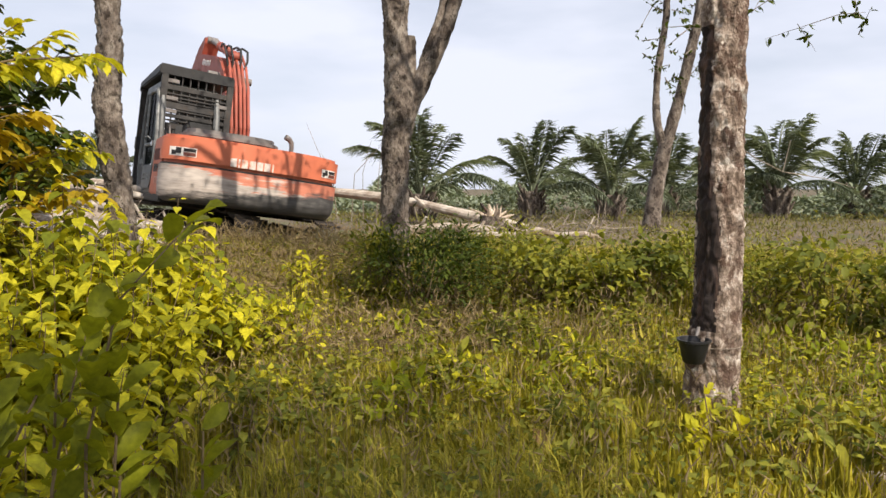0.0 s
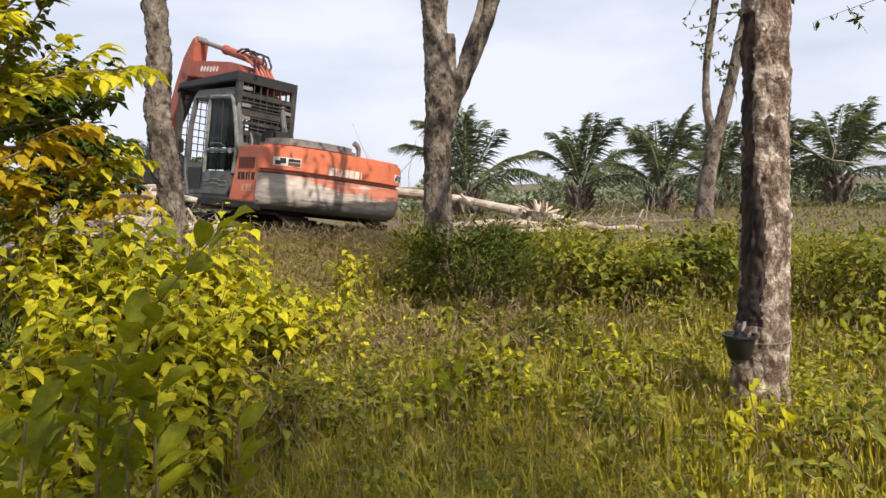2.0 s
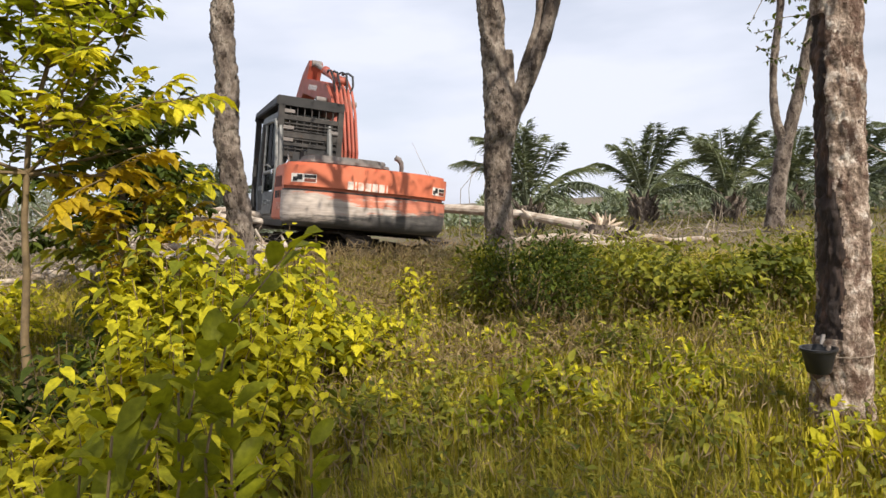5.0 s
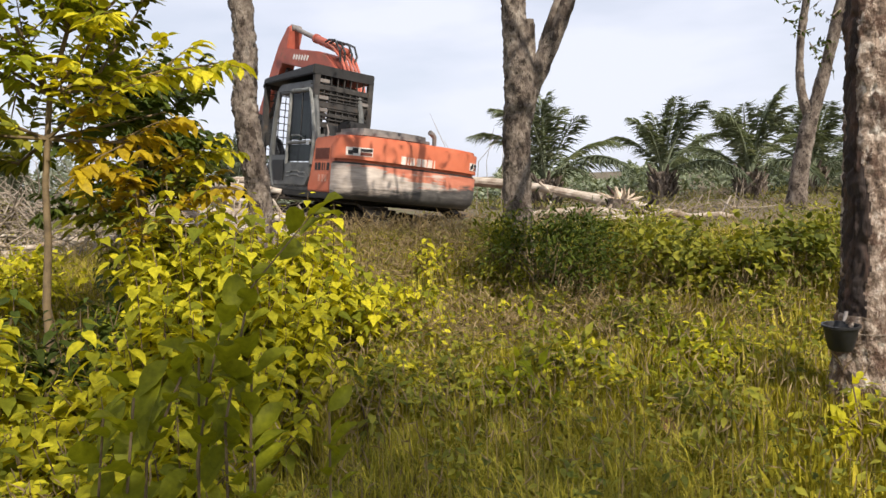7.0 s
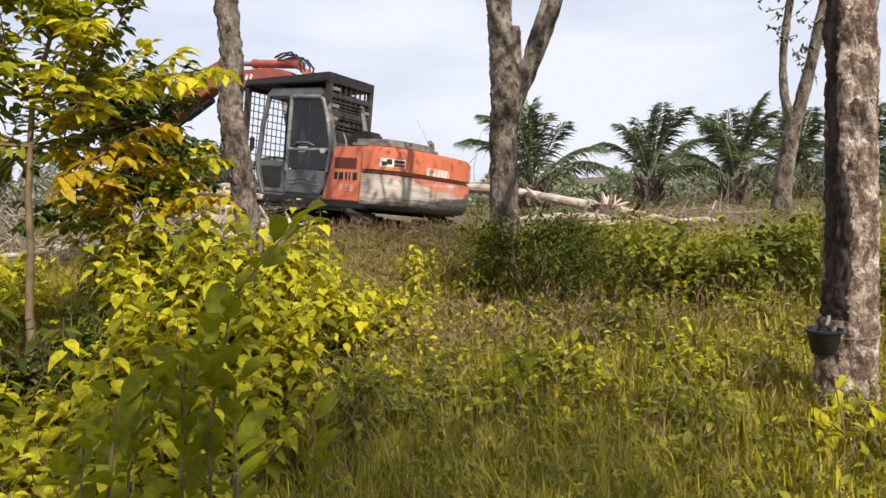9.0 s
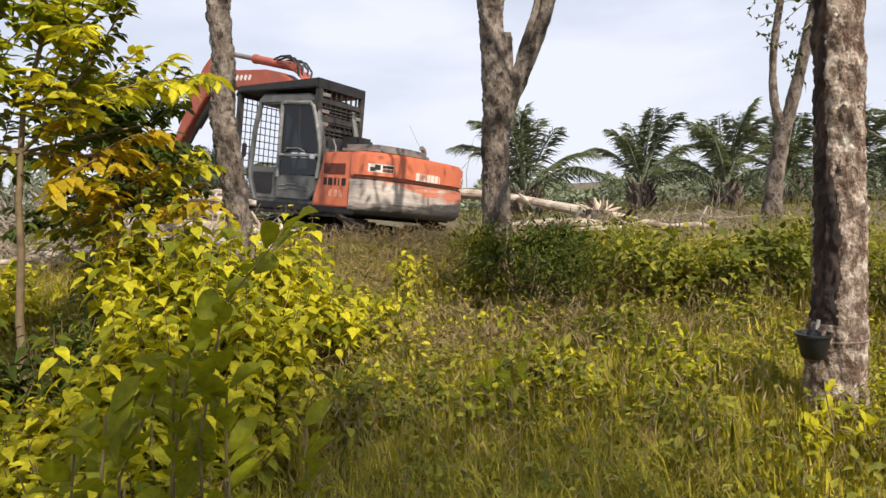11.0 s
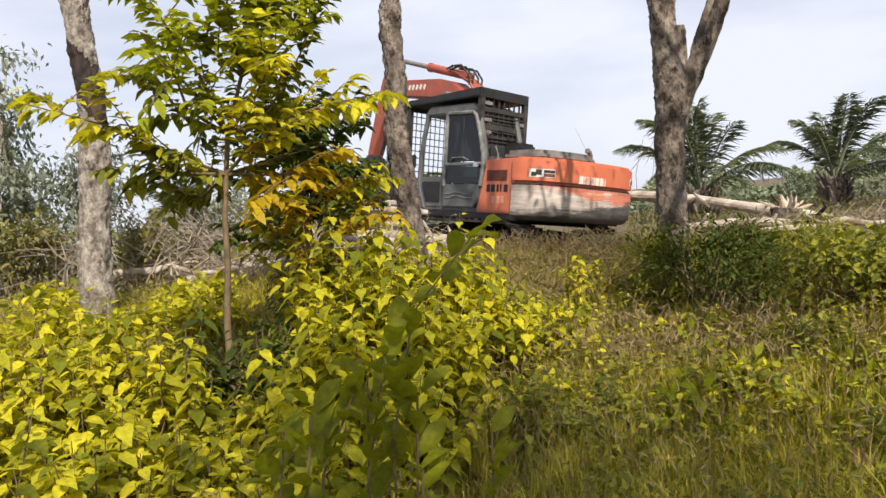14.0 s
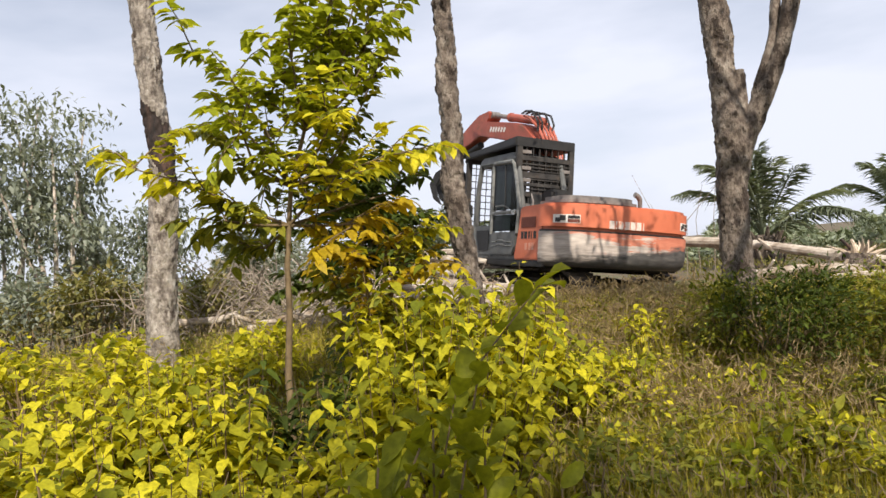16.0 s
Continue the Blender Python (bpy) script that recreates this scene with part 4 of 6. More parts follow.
    # door: lower panel, two windows, rounded frame
    ya, yb = Y1 + 0.005, Y1 + 0.05
    bm = bm_new()
    plate(bm, [(-0.90, 1.10), (-0.02, 1.10), (-0.02, 1.53), (-1.06, 1.53), (-1.02, 1.26)], ya, yb, "y", 0.018)
    door = part("door", bm, M_CABGREY, cab, "worn dark grey cab door")
    frame_line = [(-1.05, 1.50), (-1.095, 1.85), (-1.075, 2.10), (-0.96, 2.50), (-0.84, 2.80), (-0.76, 2.85), (-0.08, 2.87), (-0.03, 2.82), (-0.02, 1.50)]
    part("frame", tube(bm_new(), [(x, (ya + yb) / 2, z) for x, z in frame_line], 0.040, 8), M_DOORFRAME, door, "scuffed pale grey door frame", True)
    part("frame", tube(bm_new(), [(-1.08, (ya + yb) / 2, 1.90), (-0.03, (ya + yb) / 2, 1.90)], 0.035, 8), M_DOORFRAME, door, "scuffed pale grey door rail", True)
    part("frame", tube(bm_new(), [(-0.55, ya + 0.02, 1.93), (-0.50, ya + 0.02, 2.83)], 0.016, 6), M_BLACK, door)
    for k in range(2):
        pts = [(-0.86 + i * 0.075, yb + 0.003, 1.27 + k * 0.075 + (0.03 if 3 < i < 8 else 0.0)) for i in range(11)]
        part("rib", tube(bm_new(), pts, 0.011, 6), M_DOORFRAME, door)
    part("rail", tube(bm_new(), [(-0.20, yb, 1.97), (-0.30, yb + 0.05, 2.02), (-0.62, yb + 0.05, 2.02), (-0.72, yb, 1.97)], 0.013, 6), M_DOORFRAME, door, "bent grab rail")
    bm = bm_new()
    box(bm, (-1.02, yb, 1.84), (-0.88, yb + 0.035, 1.93), 0.012)
    part("handle", bm, M_STEEL, door, "scuffed bright door handle")
    bm = bm_new()
    plate(bm, [(-0.08, 1.95), (-1.05, 1.95), (-0.93, 2.5), (-0.80, 2.80), (-0.08, 2.82)], ya + 0.018, ya + 0.024, "y")
    part("glass", bm, M_GLASS, door, "dusty tinted pane")
    bm = bm_new()
    plate(bm, [(-0.07, 1.55), (-1.04, 1.55), (-1.07, 1.86), (-0.07, 1.86)], ya + 0.018, ya + 0.024, "y")
    part("glass", bm, M_GLASS, door, "dusty tinted pane")
    bm = bm_new()
    plate(bm, [(-0.90, 1.10), (-0.30, 1.10), (-0.25, 1.50), (-0.65, 1.58), (-0.76, 2.25), (-0.95, 2.25), (-0.98, 1.3)], 0.62, 1.1, "y", 0.04)
    part("seat", bm, M_RUBBER, cab, "black operator seat")
    for y in (0.75, 1.05):
        part("lever", tube(bm_new(), [(0.12, y, 1.10), (0.18, y, 1.75), (0.10, y, 1.95)], [0.02, 0.015, 0.028], 6), M_BLACK, cab)
    bm = bm_new()
    tube(bm, [(0.90, 1.38, 1.25), (1.05, 1.40, 1.70), (0.95, 1.40, 1.85)], 0.015, 6)
    box(bm, (0.92, 1.34, 1.85), (0.98, 1.44, 2.12), 0.02)
    part("mirror", bm, M_BLACK, cab, "black side mirror on a rod")
    # falling-object guard
    bm = bm_new()
    plate(bm, [(-0.95, 3.12), (1.16, 3.10), (1.27, 3.02), (1.31, 3.05), (1.22, 3.22), (-0.95, 3.29)], 0.13, 1.41, "y", 0.02)
    gd = mover("roof_guard", bm, M_BLACK, "upper", "sooty black steel guard over the cab")
    for x, y in ((-0.90, 1.31), (-0.90, 0.19), (1.23, 1.33), (1.23, 0.21)):
        bm = bm_new()
        box(bm, (x - 0.045, y - 0.055, 0.95 if x > 0 else 1.96), (x + 0.045, y + 0.055, 3.14), 0.008)
        part("post", bm, M_SOOT, gd)
    for z, h, y0 in ((2.91, 0.045, 0.2), (2.60, 0.055, 0.2), (2.42, 0.03, 0.2), (2.24, 0.05, 0.2), (2.80, 0.014, 0.2), (2.74, 0.014, 0.2), (2.68, 0.014, 0.2), (2.52, 0.014, 0.2), (2.34, 0.014, 0.35)):
        bm = bm_new()
        box(bm, (-0.93, y0, z - h), (-0.89, 1.28, z + h), 0.006)
        part("slat", bm, M_SOOT, gd)
    for k in range(7):
        bm = bm_new()
        box(bm, (-0.915, 0.33 + k * 0.135, 2.2), (-0.885, 0.352 + k * 0.135, 3.13))
        part("bar", bm, M_SOOT, gd)
    for k, (y, z) in enumerate(((1.17, 3.02), (1.17, 2.72), (1.17, 2.50), (0.32, 2.72))):
        bm = bm_new()
        box(bm, (-0.95, y - 0.10, z - 0.035), (-0.90, y + 0.10, z + 0.035), 0.008)
        part("bracket", bm, M_HOOD, gd, "dusty welded bracket")
    bm = bm_new()
    box(bm, (-0.885, 0.22, 2.26), (-0.875, 1.05, 2.88))
    part("screen", bm, M_SOOT, gd, "blackened mesh sheet")
    for k in range(13):
        part("bar", tube(bm_new(), [(1.24, 0.22, 1.25 + k * 0.14), (1.24, 1.33, 1.25 + k * 0.14)], 0.010, 5), M_BLACK, gd)
    for k in range(9):
        part("bar", tube(bm_new(), [(1.245, 0.28 + k * 0.125, 1.1), (1.245, 0.28 + k * 0.125, 3.05)], 0.010, 5), M_BLACK, gd)
    bm = bm_new()
    box(bm, (-1.62, 0.55, 1.94), (-1.20, 1.00, 2.30), 0.05)
    mover("air_cleaner", bm, M_BLACK, "upper", "black air cleaner box behind the cab")
    bm = bm_new()
    tube(bm, [(-1.32, 1.22, 1.96), (-1.30, 1.20, 2.08), (-1.22, 1.20, 2.22)], [0.018, 0.018, 0.012], 6)
    mover("hand_grip", bm, M_HOOD, "upper", "bent dusty grab bar")
    # boom, in its own space: foot pin at the origin, tip pin along x
    bm = bm_new()
    out = [(-0.16, 0.12), (0.35, 0.66), (1.15, 1.06), (1.75, 1.20), (2.25, 1.20), (2.7, 1.06), (4.55, 0.17), (4.72, 0.02), (4.6, -0.16), (4.3, -0.12), (2.75, 0.56), (2.2, 0.66), (1.6, 0.60), (0.8, 0.22), (0.15, -0.16), (-0.10, -0.14)]
    plate(bm, out, -0.22, 0.22, "y", 0.025)
    boom = mover("boom", bm, M_BOOM, "boom", "faded orange gooseneck boom")
    for y in (-0.19, -0.11, -0.03, 0.06, 0.15):
        bm = bm_new()
        tube(bm, [(-0.1, y, 0.20), (0.33, y, 0.75), (1.13, y, 1.22), (1.75, y, 1.40), (2.3, y, 1.39), (2.55, y, 1.32)], 0.030, 8)
        part("pipe", bm, M_BOOM, boom, "orange steel hydraulic pipe")
    for k, y in enumerate((-0.16, -0.06, 0.08, 0.18)):
        bm = bm_new()
        tube(bm, [(1.70, y, 1.36), (1.80, y * 1.3, 1.50 + 0.02 * k), (2.1, y * 1.5, 1.58 + 0.02 * k), (2.4, y * 1.3, 1.50), (2.62, y, 1.34)], 0.024, 8)
        part("hose", bm, M_RUBBER, boom, "black rubber hose loop", True)
    for k in range(6):
        bm = bm_new()
        box(bm, (3.05 + k * 0.13, 0.221, 0.62 - k * 0.066), (3.13 + k * 0.13, 0.226, 0.74 - k * 0.066))
        part("lettering", bm, M_WHITE, boom, "pale lettering bar")
    # arm, tip along x, tail behind the pin
    bm = bm_new()
    plate(bm, [(-0.75, 0.02), (-0.66, -0.08), (-0.1, -0.30), (0.4, -0.28), (1.9, -0.10), (1.98, 0.0), (1.9, 0.12), (0.5, 0.24), (-0.1, 0.26), (-0.66, 0.12)], -0.17, 0.17, "y", 0.02)
    arm = mover("arm", bm, M_BOOM, "arm", "orange dipper arm")
    bm = bm_new()
    tube(bm, [(0.2, 0, -0.42), (1.2, 0, -0.30)], [0.09, 0.09], 12)
    tube(bm, [(1.2, 0, -0.30), (1.7, 0, -0.26)], [0.05, 0.05], 10)
    part("bucket_cylinder", bm, M_BLACK, arm, "dark bucket cylinder")
    # log grapple hanging from the arm's tip
    bm = bm_new()
    box(bm, (-0.22, -0.20, -0.45), (0.22, 0.20, 0.08), 0.05)
    tube(bm, [(0, -0.25, 0), (0, 0.25, 0)], 0.09, 12)
    gr = mover("grapple", bm, M_BLACK, "grapple", "blackened steel log grapple")
    for s in (-1, 1):
        for y in (-0.16, 0.16):
            bm = bm_new()
            plate(bm, [(s * 0.10, -0.30), (s * 0.42, -0.52), (s * 0.60, -0.88), (s * 0.42, -1.28), (s * 0.16, -1.42), (s * 0.32, -1.18), (s * 0.40, -0.90), (s * 0.26, -0.66), (s * 0.04, -0.50)], y - 0.04, y + 0.04, "y")
            part("tine", bm, M_BLACK, gr)
    # rams: barrel and rod of the arm cylinder and of the boom cylinders
    def ram(kind, r, length, rod_len):
        bm = bm_new()
        tube(bm, [(0, 0, 0), (length, 0, 0)], r, 14)
        tube(bm, [(length - 0.08, 0, 0), (length, 0, 0)], r * 1.15, 14)
        tube(bm, [(0, -0.12, 0), (0, 0.12, 0)], r * 0.9, 10)
        mover("cylinder_barrel", bm, M_BOOM, kind + "_barrel", "orange hydraulic cylinder barrel", True)
        bm = bm_new()
        tube(bm, [(0, 0, 0), (-rod_len, 0, 0)], r * 0.6, 12)
        tube(bm, [(0, -0.12, 0), (0, 0.12, 0)], r * 0.9, 10)
        mover("cylinder_rod", bm, M_HOOD, kind + "_rod", "dull steel piston rod", True)
    ram("arm_ram", 0.095, 1.45, 1.3)
    ram("boom_ram_a", 0.085, 1.25, 1.1)
    ram("boom_ram_b", 0.085, 1.25, 1.1)


EXCAVATOR = empty("excavator", BASE, "old orange crawler excavator with log grapple and caged cab", "excavator")
make_excavator()


def aim(p, q):
    d = q - p
    return Matrix.Translation(p) @ Matrix.Rotation(-math.atan2(d.z, d.x), 4, "Y")


def machine_poses(h, b, a):
    """Poses of all that swings, in the machine's space."""
    turn = Matrix.Rotation(radians(h), 4, "Z")
    out = {"upper": turn}
    rb, ra = radians(b), radians(a)
    tip = FOOT + BOOM_L * Vector((math.cos(rb), 0, math.sin(rb)))
    end = tip + ARM_L * Vector((math.cos(ra), 0, math.sin(ra)))
    tail = tip - TAIL_L * Vector((math.cos(ra), 0, math.sin(ra)))
    boom = Matrix.Translation(FOOT) @ Matrix.Rotation(-rb, 4, "Y")
    out["boom"] = turn @ boom
    out["arm"] = turn @ Matrix.Translation(tip) @ Matrix.Rotation(-ra, 4, "Y")
    out["grapple"] = turn @ Matrix.Translation(end) @ Matrix.Rotation(-0.25 * (ra + 0.9), 4, "Y") @ Matrix.Rotation(radians(35), 4, "Z")
    pin = boom @ Vector((2.05, 0, 1.45))
    out["arm_ram_barrel"] = turn @ aim(pin, tail)
    out["arm_ram_rod"] = turn @ Matrix.Translation(tail) @ aim(Vector(), tail - pin)
    for kind, y in (("boom_ram_a", 0.34), ("boom_ram_b", -0.34)):
        foot, head = Vector((1.0, FOOT.y + y, 1.12)), boom @ Vector((2.0, 0, 0.95))
        head.y = foot.y
        out[kind + "_barrel"] = turn @ aim(foot, head)
        out[kind + "_rod"] = turn @ Matrix.Translation(head) @ aim(Vector(), head - foot)
    return out


def motions():
    rows = [(t, machine_poses(h, b, a)) for t, h, b, a in MACHINE]
    for kind, obs in MOVERS.items():
        for ob in obs:
            walk(ob, [(t, p[kind]) for t, p in rows])


# ---- scrub ----
YELLOW_SHRUBS = [(57, 3.3, .85, .55), (50.5, 3.1, .80, .5), (45, 3.3, .62, .5), (61, 3.9, 1.05, .5), (53.5, 4.1, 1.0, .5), (40.5, 3.3, .55, .4), (36, 3.2, .55, .4), (33.5, 3.7, .98, .5),
                 (29.5, 4.0, 1.25, .5), (26, 4.5, 1.45, .55), (31, 4.7, 1.45, .55), (23, 4.9, 1.42, .5), (20.5, 5.2, 1.28, .48), (47, 4.3, 1.0, .48),
                 (64, 3.2, .85, .5), (33, 3.0, .62, .42), (38.5, 2.9, .5, .4), (43, 2.8, .5, .42), (48, 2.8, .55, .42), (54, 2.9, .6, .45), (59.5, 2.9, .5, .4), (45, 3.9, .95, .45), (50, 4.4, 1.05, .5), (57, 4.3, 1.05, .5), (24.5, 4.1, 1.1, .45), (28.5, 4.6, 1.42, .5), (18.5, 6.1, .62, .4), (12.6, 6.2, .62, .42), (15.3, 6.5, .60, .36), (11.0, 7.8, .55, .40), (-0.8, 6.2, .32, .25), (17.5, 5.6, 1.0, .42), (27, 3.5, .7, .4)]
for i, (az, r, h, w) in enumerate(YELLOW_SHRUBS):
    shoot_shrub("shrub", 200 + i, on_land(az, r, 0, i * 40), h, w * 1.05, int(70 * w * (0.75 if r > 5 else 1.0)), 0.112, M_YELLOW, "leafy shrub with bright yellow-green heart-shaped leaves", group="yellow-green shrubs")
# shaded gaps behind the yellow shrubs, put into a darker leaf colour
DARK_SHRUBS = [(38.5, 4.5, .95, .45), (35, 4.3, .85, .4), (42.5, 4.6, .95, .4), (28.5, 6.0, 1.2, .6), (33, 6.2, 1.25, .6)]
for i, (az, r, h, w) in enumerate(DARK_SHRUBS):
    shoot_shrub("shrub", 300 + i, on_land(az, r), h, w, int(46 * w), 0.125, M_DARK, "broad-leaved shrub with shade put into its dark green leaves", group="dark shrubs", ratio=0.5)
BELT = [(2.2, 7.0, .95, .58, 1), (-0.8, 7.3, .84, .5, 1), (5.0, 7.4, .7, .45, 1), (-8, 7.4, .65, .55, 0), (-12.5, 7.2, .68, .6, 0), (-16, 7.6, .62, .5, 0), (-24.5, 7.3, .66, .6, 1), (-29, 7.2, .62, .6, 0), (-34, 7.0, .62, .6, 0),
        (-20, 8.2, .55, .5, 1), (-38.5, 7.2, .6, .6, 0), (-5, 8.3, .5, .5, 1), (47, 7.2, .7, .5, 0), (53, 7.0, .7, .5, 0), (58, 7.5, .7, .6, 0), (41, 7.8, .6, .5, 0), (64, 7, .7, .6, 0)]
for i, (az, r, h, w, slim) in enumerate(BELT):
    if slim:
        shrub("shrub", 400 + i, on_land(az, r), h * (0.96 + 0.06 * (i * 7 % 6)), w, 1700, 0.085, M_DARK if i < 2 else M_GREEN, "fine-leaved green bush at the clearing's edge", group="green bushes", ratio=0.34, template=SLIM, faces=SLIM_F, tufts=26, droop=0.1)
    else:
        shrub("shrub", 400 + i, on_land(az, r), h * (0.86 + 0.08 * (i * 5 % 6)), w * (0.85 + 0.07 * (i % 4)), 620, 0.11, M_YELLOW if az > 40 else M_BELT if i % 3 == 2 else M_GREEN, "broad-leaved green bush at the clearing's edge", group="green bushes", tufts=18)


for i, (az, r, h, w) in enumerate([(45, 11.5, .9, .8), (49.5, 12.5, 1.1, .9), (53.5, 11.6, 1.0, .8), (57.5, 12.4, 1.2, .9), (62, 11.8, 1.1, .9), (66, 12.5, 1.2, .9)]):
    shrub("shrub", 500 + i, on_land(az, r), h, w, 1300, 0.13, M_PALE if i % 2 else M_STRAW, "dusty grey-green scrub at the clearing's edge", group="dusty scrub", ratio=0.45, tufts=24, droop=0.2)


# ---- grass ----
def make_grass():
    rng = np.random.default_rng(11)
    n = 210000
    az = np.radians(rng.uniform(-46, 72, n))
    r = np.sqrt(rng.uniform(1.3 ** 2, 10.5 ** 2, n))
    az = np.where(rng.random(n) < 0.13, np.radians(rng.uniform(72, 314, n)), az)
    near = rng.uniform(0, 1, n) < 0.35
    r = np.where(near, np.sqrt(rng.uniform(2.2 ** 2, 6.2 ** 2, n)), r)
    x, y = -np.sin(az) * r, np.cos(az) * r
    clump = np.sin(x * 2.3 + 1) * np.cos(y * 2.0) + np.sin(x * 5.1 - y * 4.2) * 0.5
    h = (0.10 + 0.14 * rng.random(n) + 0.06 * clump.clip(-1, 1)) * (1 + 0.5 * (rng.random(n) > 0.9))
    h = h * np.where(r < 2.4, 0.6, 1.0)
    z = land(x, y) - 0.01
    a = rng.uniform(0, math.tau, n)
    lean = rng.uniform(0.15, 1.25, n) * h
    dx, dy = np.cos(a), np.sin(a)
    w = rng.uniform(0.0013, 0.0032, n) * (1 + 0.10 * r)
    v = np.zeros((n, 5, 3))
    for k, (fz, fl, fw) in enumerate([(0, 0, 1), (0, 0, -1), (0.6, 0.35, 0.8), (0.6, 0.35, -0.8), (1, 1, 0)]):
        v[:, k, 0] = x + dx * lean * fl - dy * w * fw
        v[:, k, 1] = y + dy * lean * fl + dx * w * fw
        v[:, k, 2] = z + h * fz * (1 - 0.12 * fl)
    f = np.array([(0, 1, 3), (0, 3, 2), (2, 3, 4)])[None] + (np.arange(n) * 5)[:, None, None]
    tagged(mesh_part("grass", v.reshape(-1, 3), f.reshape(-1, 3), M_GRASS), "rank green and straw-coloured grass", "grass", kind="stuff")
    # seed heads
    n = 14000
    az = np.radians(rng.uniform(-46, 70, n))
    r = np.sqrt(rng.uniform(2.6 ** 2, 9.5 ** 2, n))
    x, y = -np.sin(az) * r, np.cos(az) * r
    pos = np.stack([x, y, land(x, y) + rng.uniform(0.22, 0.46, n)], 1)
    way = rng.normal(0, 0.6, (n, 3)) + np.array([0, 0, 1.0])
    s = rng.uniform(0.05, 0.10, n)
    v, f = leaves(pos, way, rng.normal(0, 1, (n, 3)), s, s * 0.10, SLIM, SLIM_F)
    st = pos.copy()
    st[:, 2] = land(x, y)
    v2, f2 = leaves(st, pos - st, rng.normal(0, 1, (n, 3)) + 0.01, pos[:, 2] - st[:, 2], 0.003, SLIM * np.array([1, 1, 0]), SLIM_F)
    tagged(mesh_part("grass_seed_heads", np.concatenate([v, v2]), np.concatenate([f, f2 + len(v)]), M_SEED), "brownish feathery grass seed heads", "grass", kind="stuff")
    # low weeds
    n = 42000
    az = np.radians(rng.uniform(-46, 70, n))
    r = np.sqrt(rng.uniform(2.0 ** 2, 10 ** 2, n))
    x, y = -np.sin(az) * r, np.cos(az) * r
    keep = (np.sin(x * 1.9 + 0.5) * np.sin(y * 2.4) + 0.6 * np.sin(x * 4.4 + y * 3.1)) > -0.25
    x, y = x[keep], y[keep]
    n = len(x)
    pos = np.stack([x, y, land(x, y) + rng.uniform(0.03, 0.30, n)], 1)
    way = rng.normal(0, 1, (n, 3)) * np.array([1, 1, 0.4])
    s = rng.uniform(0.03, 0.075, n)
    v, f = leaves(pos, way, np.array([0, 0, 1.0]) + rng.normal(0, 0.4, (n, 3)), s, s * 0.5, SLIM, SLIM_F)
    tagged(mesh_part("weeds", v, f, M_GREEN), "low broad-leaved weeds among the grass", "weeds", kind="stuff")

    # sunlit leafy undergrowth and a patch of brown stalks
    n = 15000
    az = np.radians(rng.uniform(-42, 40, n))
    r = np.sqrt(rng.uniform(3.9 ** 2, 7.2 ** 2, n))
    x, y = -np.sin(az) * r, np.cos(az) * r
    keep = (np.sin(x * 2.9 + 1.5) * np.sin(y * 3.3 + 0.4) + 0.7 * np.sin(x * 6.1 - y * 5.2)) > 0.0
    x, y = x[keep], y[keep]
    n = len(x)
    pos = np.stack([x, y, land(x, y) + rng.uniform(0.05, 0.34, n)], 1)
    s = rng.uniform(0.035, 0.085, n)
    v, f = leaves(pos, rng.normal(0, 1, (n, 3)) * np.array([1, 1, 0.5]), np.array([0, 0, 1.0]) + rng.normal(0, 0.4, (n, 3)), s, s * 0.5, SLIM, SLIM_F)
    n = len(pos) // 2
    q = pos[:n] + rng.normal(0, 0.05, (n, 3)) * np.array([1, 1, 0.3])
    s2 = rng.uniform(0.035, 0.075, n)
    v2, f2 = leaves(q, rng.normal(0, 1, (n, 3)) * np.array([1, 1, 0.4]), np.array([0, 0, 1.0]) + rng.normal(0, 0.35, (n, 3)), s2, s2 * 0.6)
    tagged(mesh_part("bright_weeds", v2, f2, M_YELLOW), "small bright yellow-green weeds in the grass", "weeds", kind="stuff")
    tagged(mesh_part("undergrowth", v, f, M_GREEN), "sunlit yellow-green undergrowth in the grass", "weeds", kind="stuff")
    # coarse tussocks
    n, per = 210, 30
    az = np.radians(rng.uniform(-42, 30, n))
    r = np.sqrt(rng.uniform(3.3 ** 2, 7.6 ** 2, n))
    x, y = -np.sin(az) * r, np.cos(az) * r
    base = np.repeat(np.stack([x, y, land(x, y)], 1), per, 0)
    a, q = rng.uniform(0, math.tau, n * per), rng.uniform(0.15, 0.9, n * per)
    way = np.stack([np.cos(a) * q, np.sin(a) * q, np.ones(n * per)], 1)
    tall = np.repeat(rng.uniform(0.18, 0.36, n), per) * rng.uniform(0.6, 1.1, n * per)
    bend = np.stack([np.cos(a), np.sin(a), np.zeros(n * per) + 0.2], 1)
    v, f = leaves(base + rng.normal(0, 0.03, base.shape) * np.array([1, 1, 0]), way, bend, tall, 0.008, SLIM * np.array([1, 1, 1.6]), SLIM_F)
    tagged(mesh_part("tussocks", v, f, M_GRASS), "coarse grass tussocks with arching blades", "grass", kind="stuff")
    # brighter blades laid at right and mid field to imitate sunlit patches
    n = 42000
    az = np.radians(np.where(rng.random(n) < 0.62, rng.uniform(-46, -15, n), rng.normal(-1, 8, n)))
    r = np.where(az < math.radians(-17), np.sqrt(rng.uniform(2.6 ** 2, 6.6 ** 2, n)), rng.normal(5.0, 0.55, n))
    x, y = -np.sin(az) * r, np.cos(az) * r
    pos = np.stack([x, y, land(x, y) + 0.02], 1)
    a = rng.uniform(0, math.tau, n)
    q = rng.uniform(0.3, 2.2, n)
    way = np.stack([np.cos(a) * q, np.sin(a) * q, np.ones(n)], 1)
    tall = rng.uniform(0.10, 0.25, n)
    bend = np.stack([np.cos(a), np.sin(a), np.full(n, 0.3)], 1)
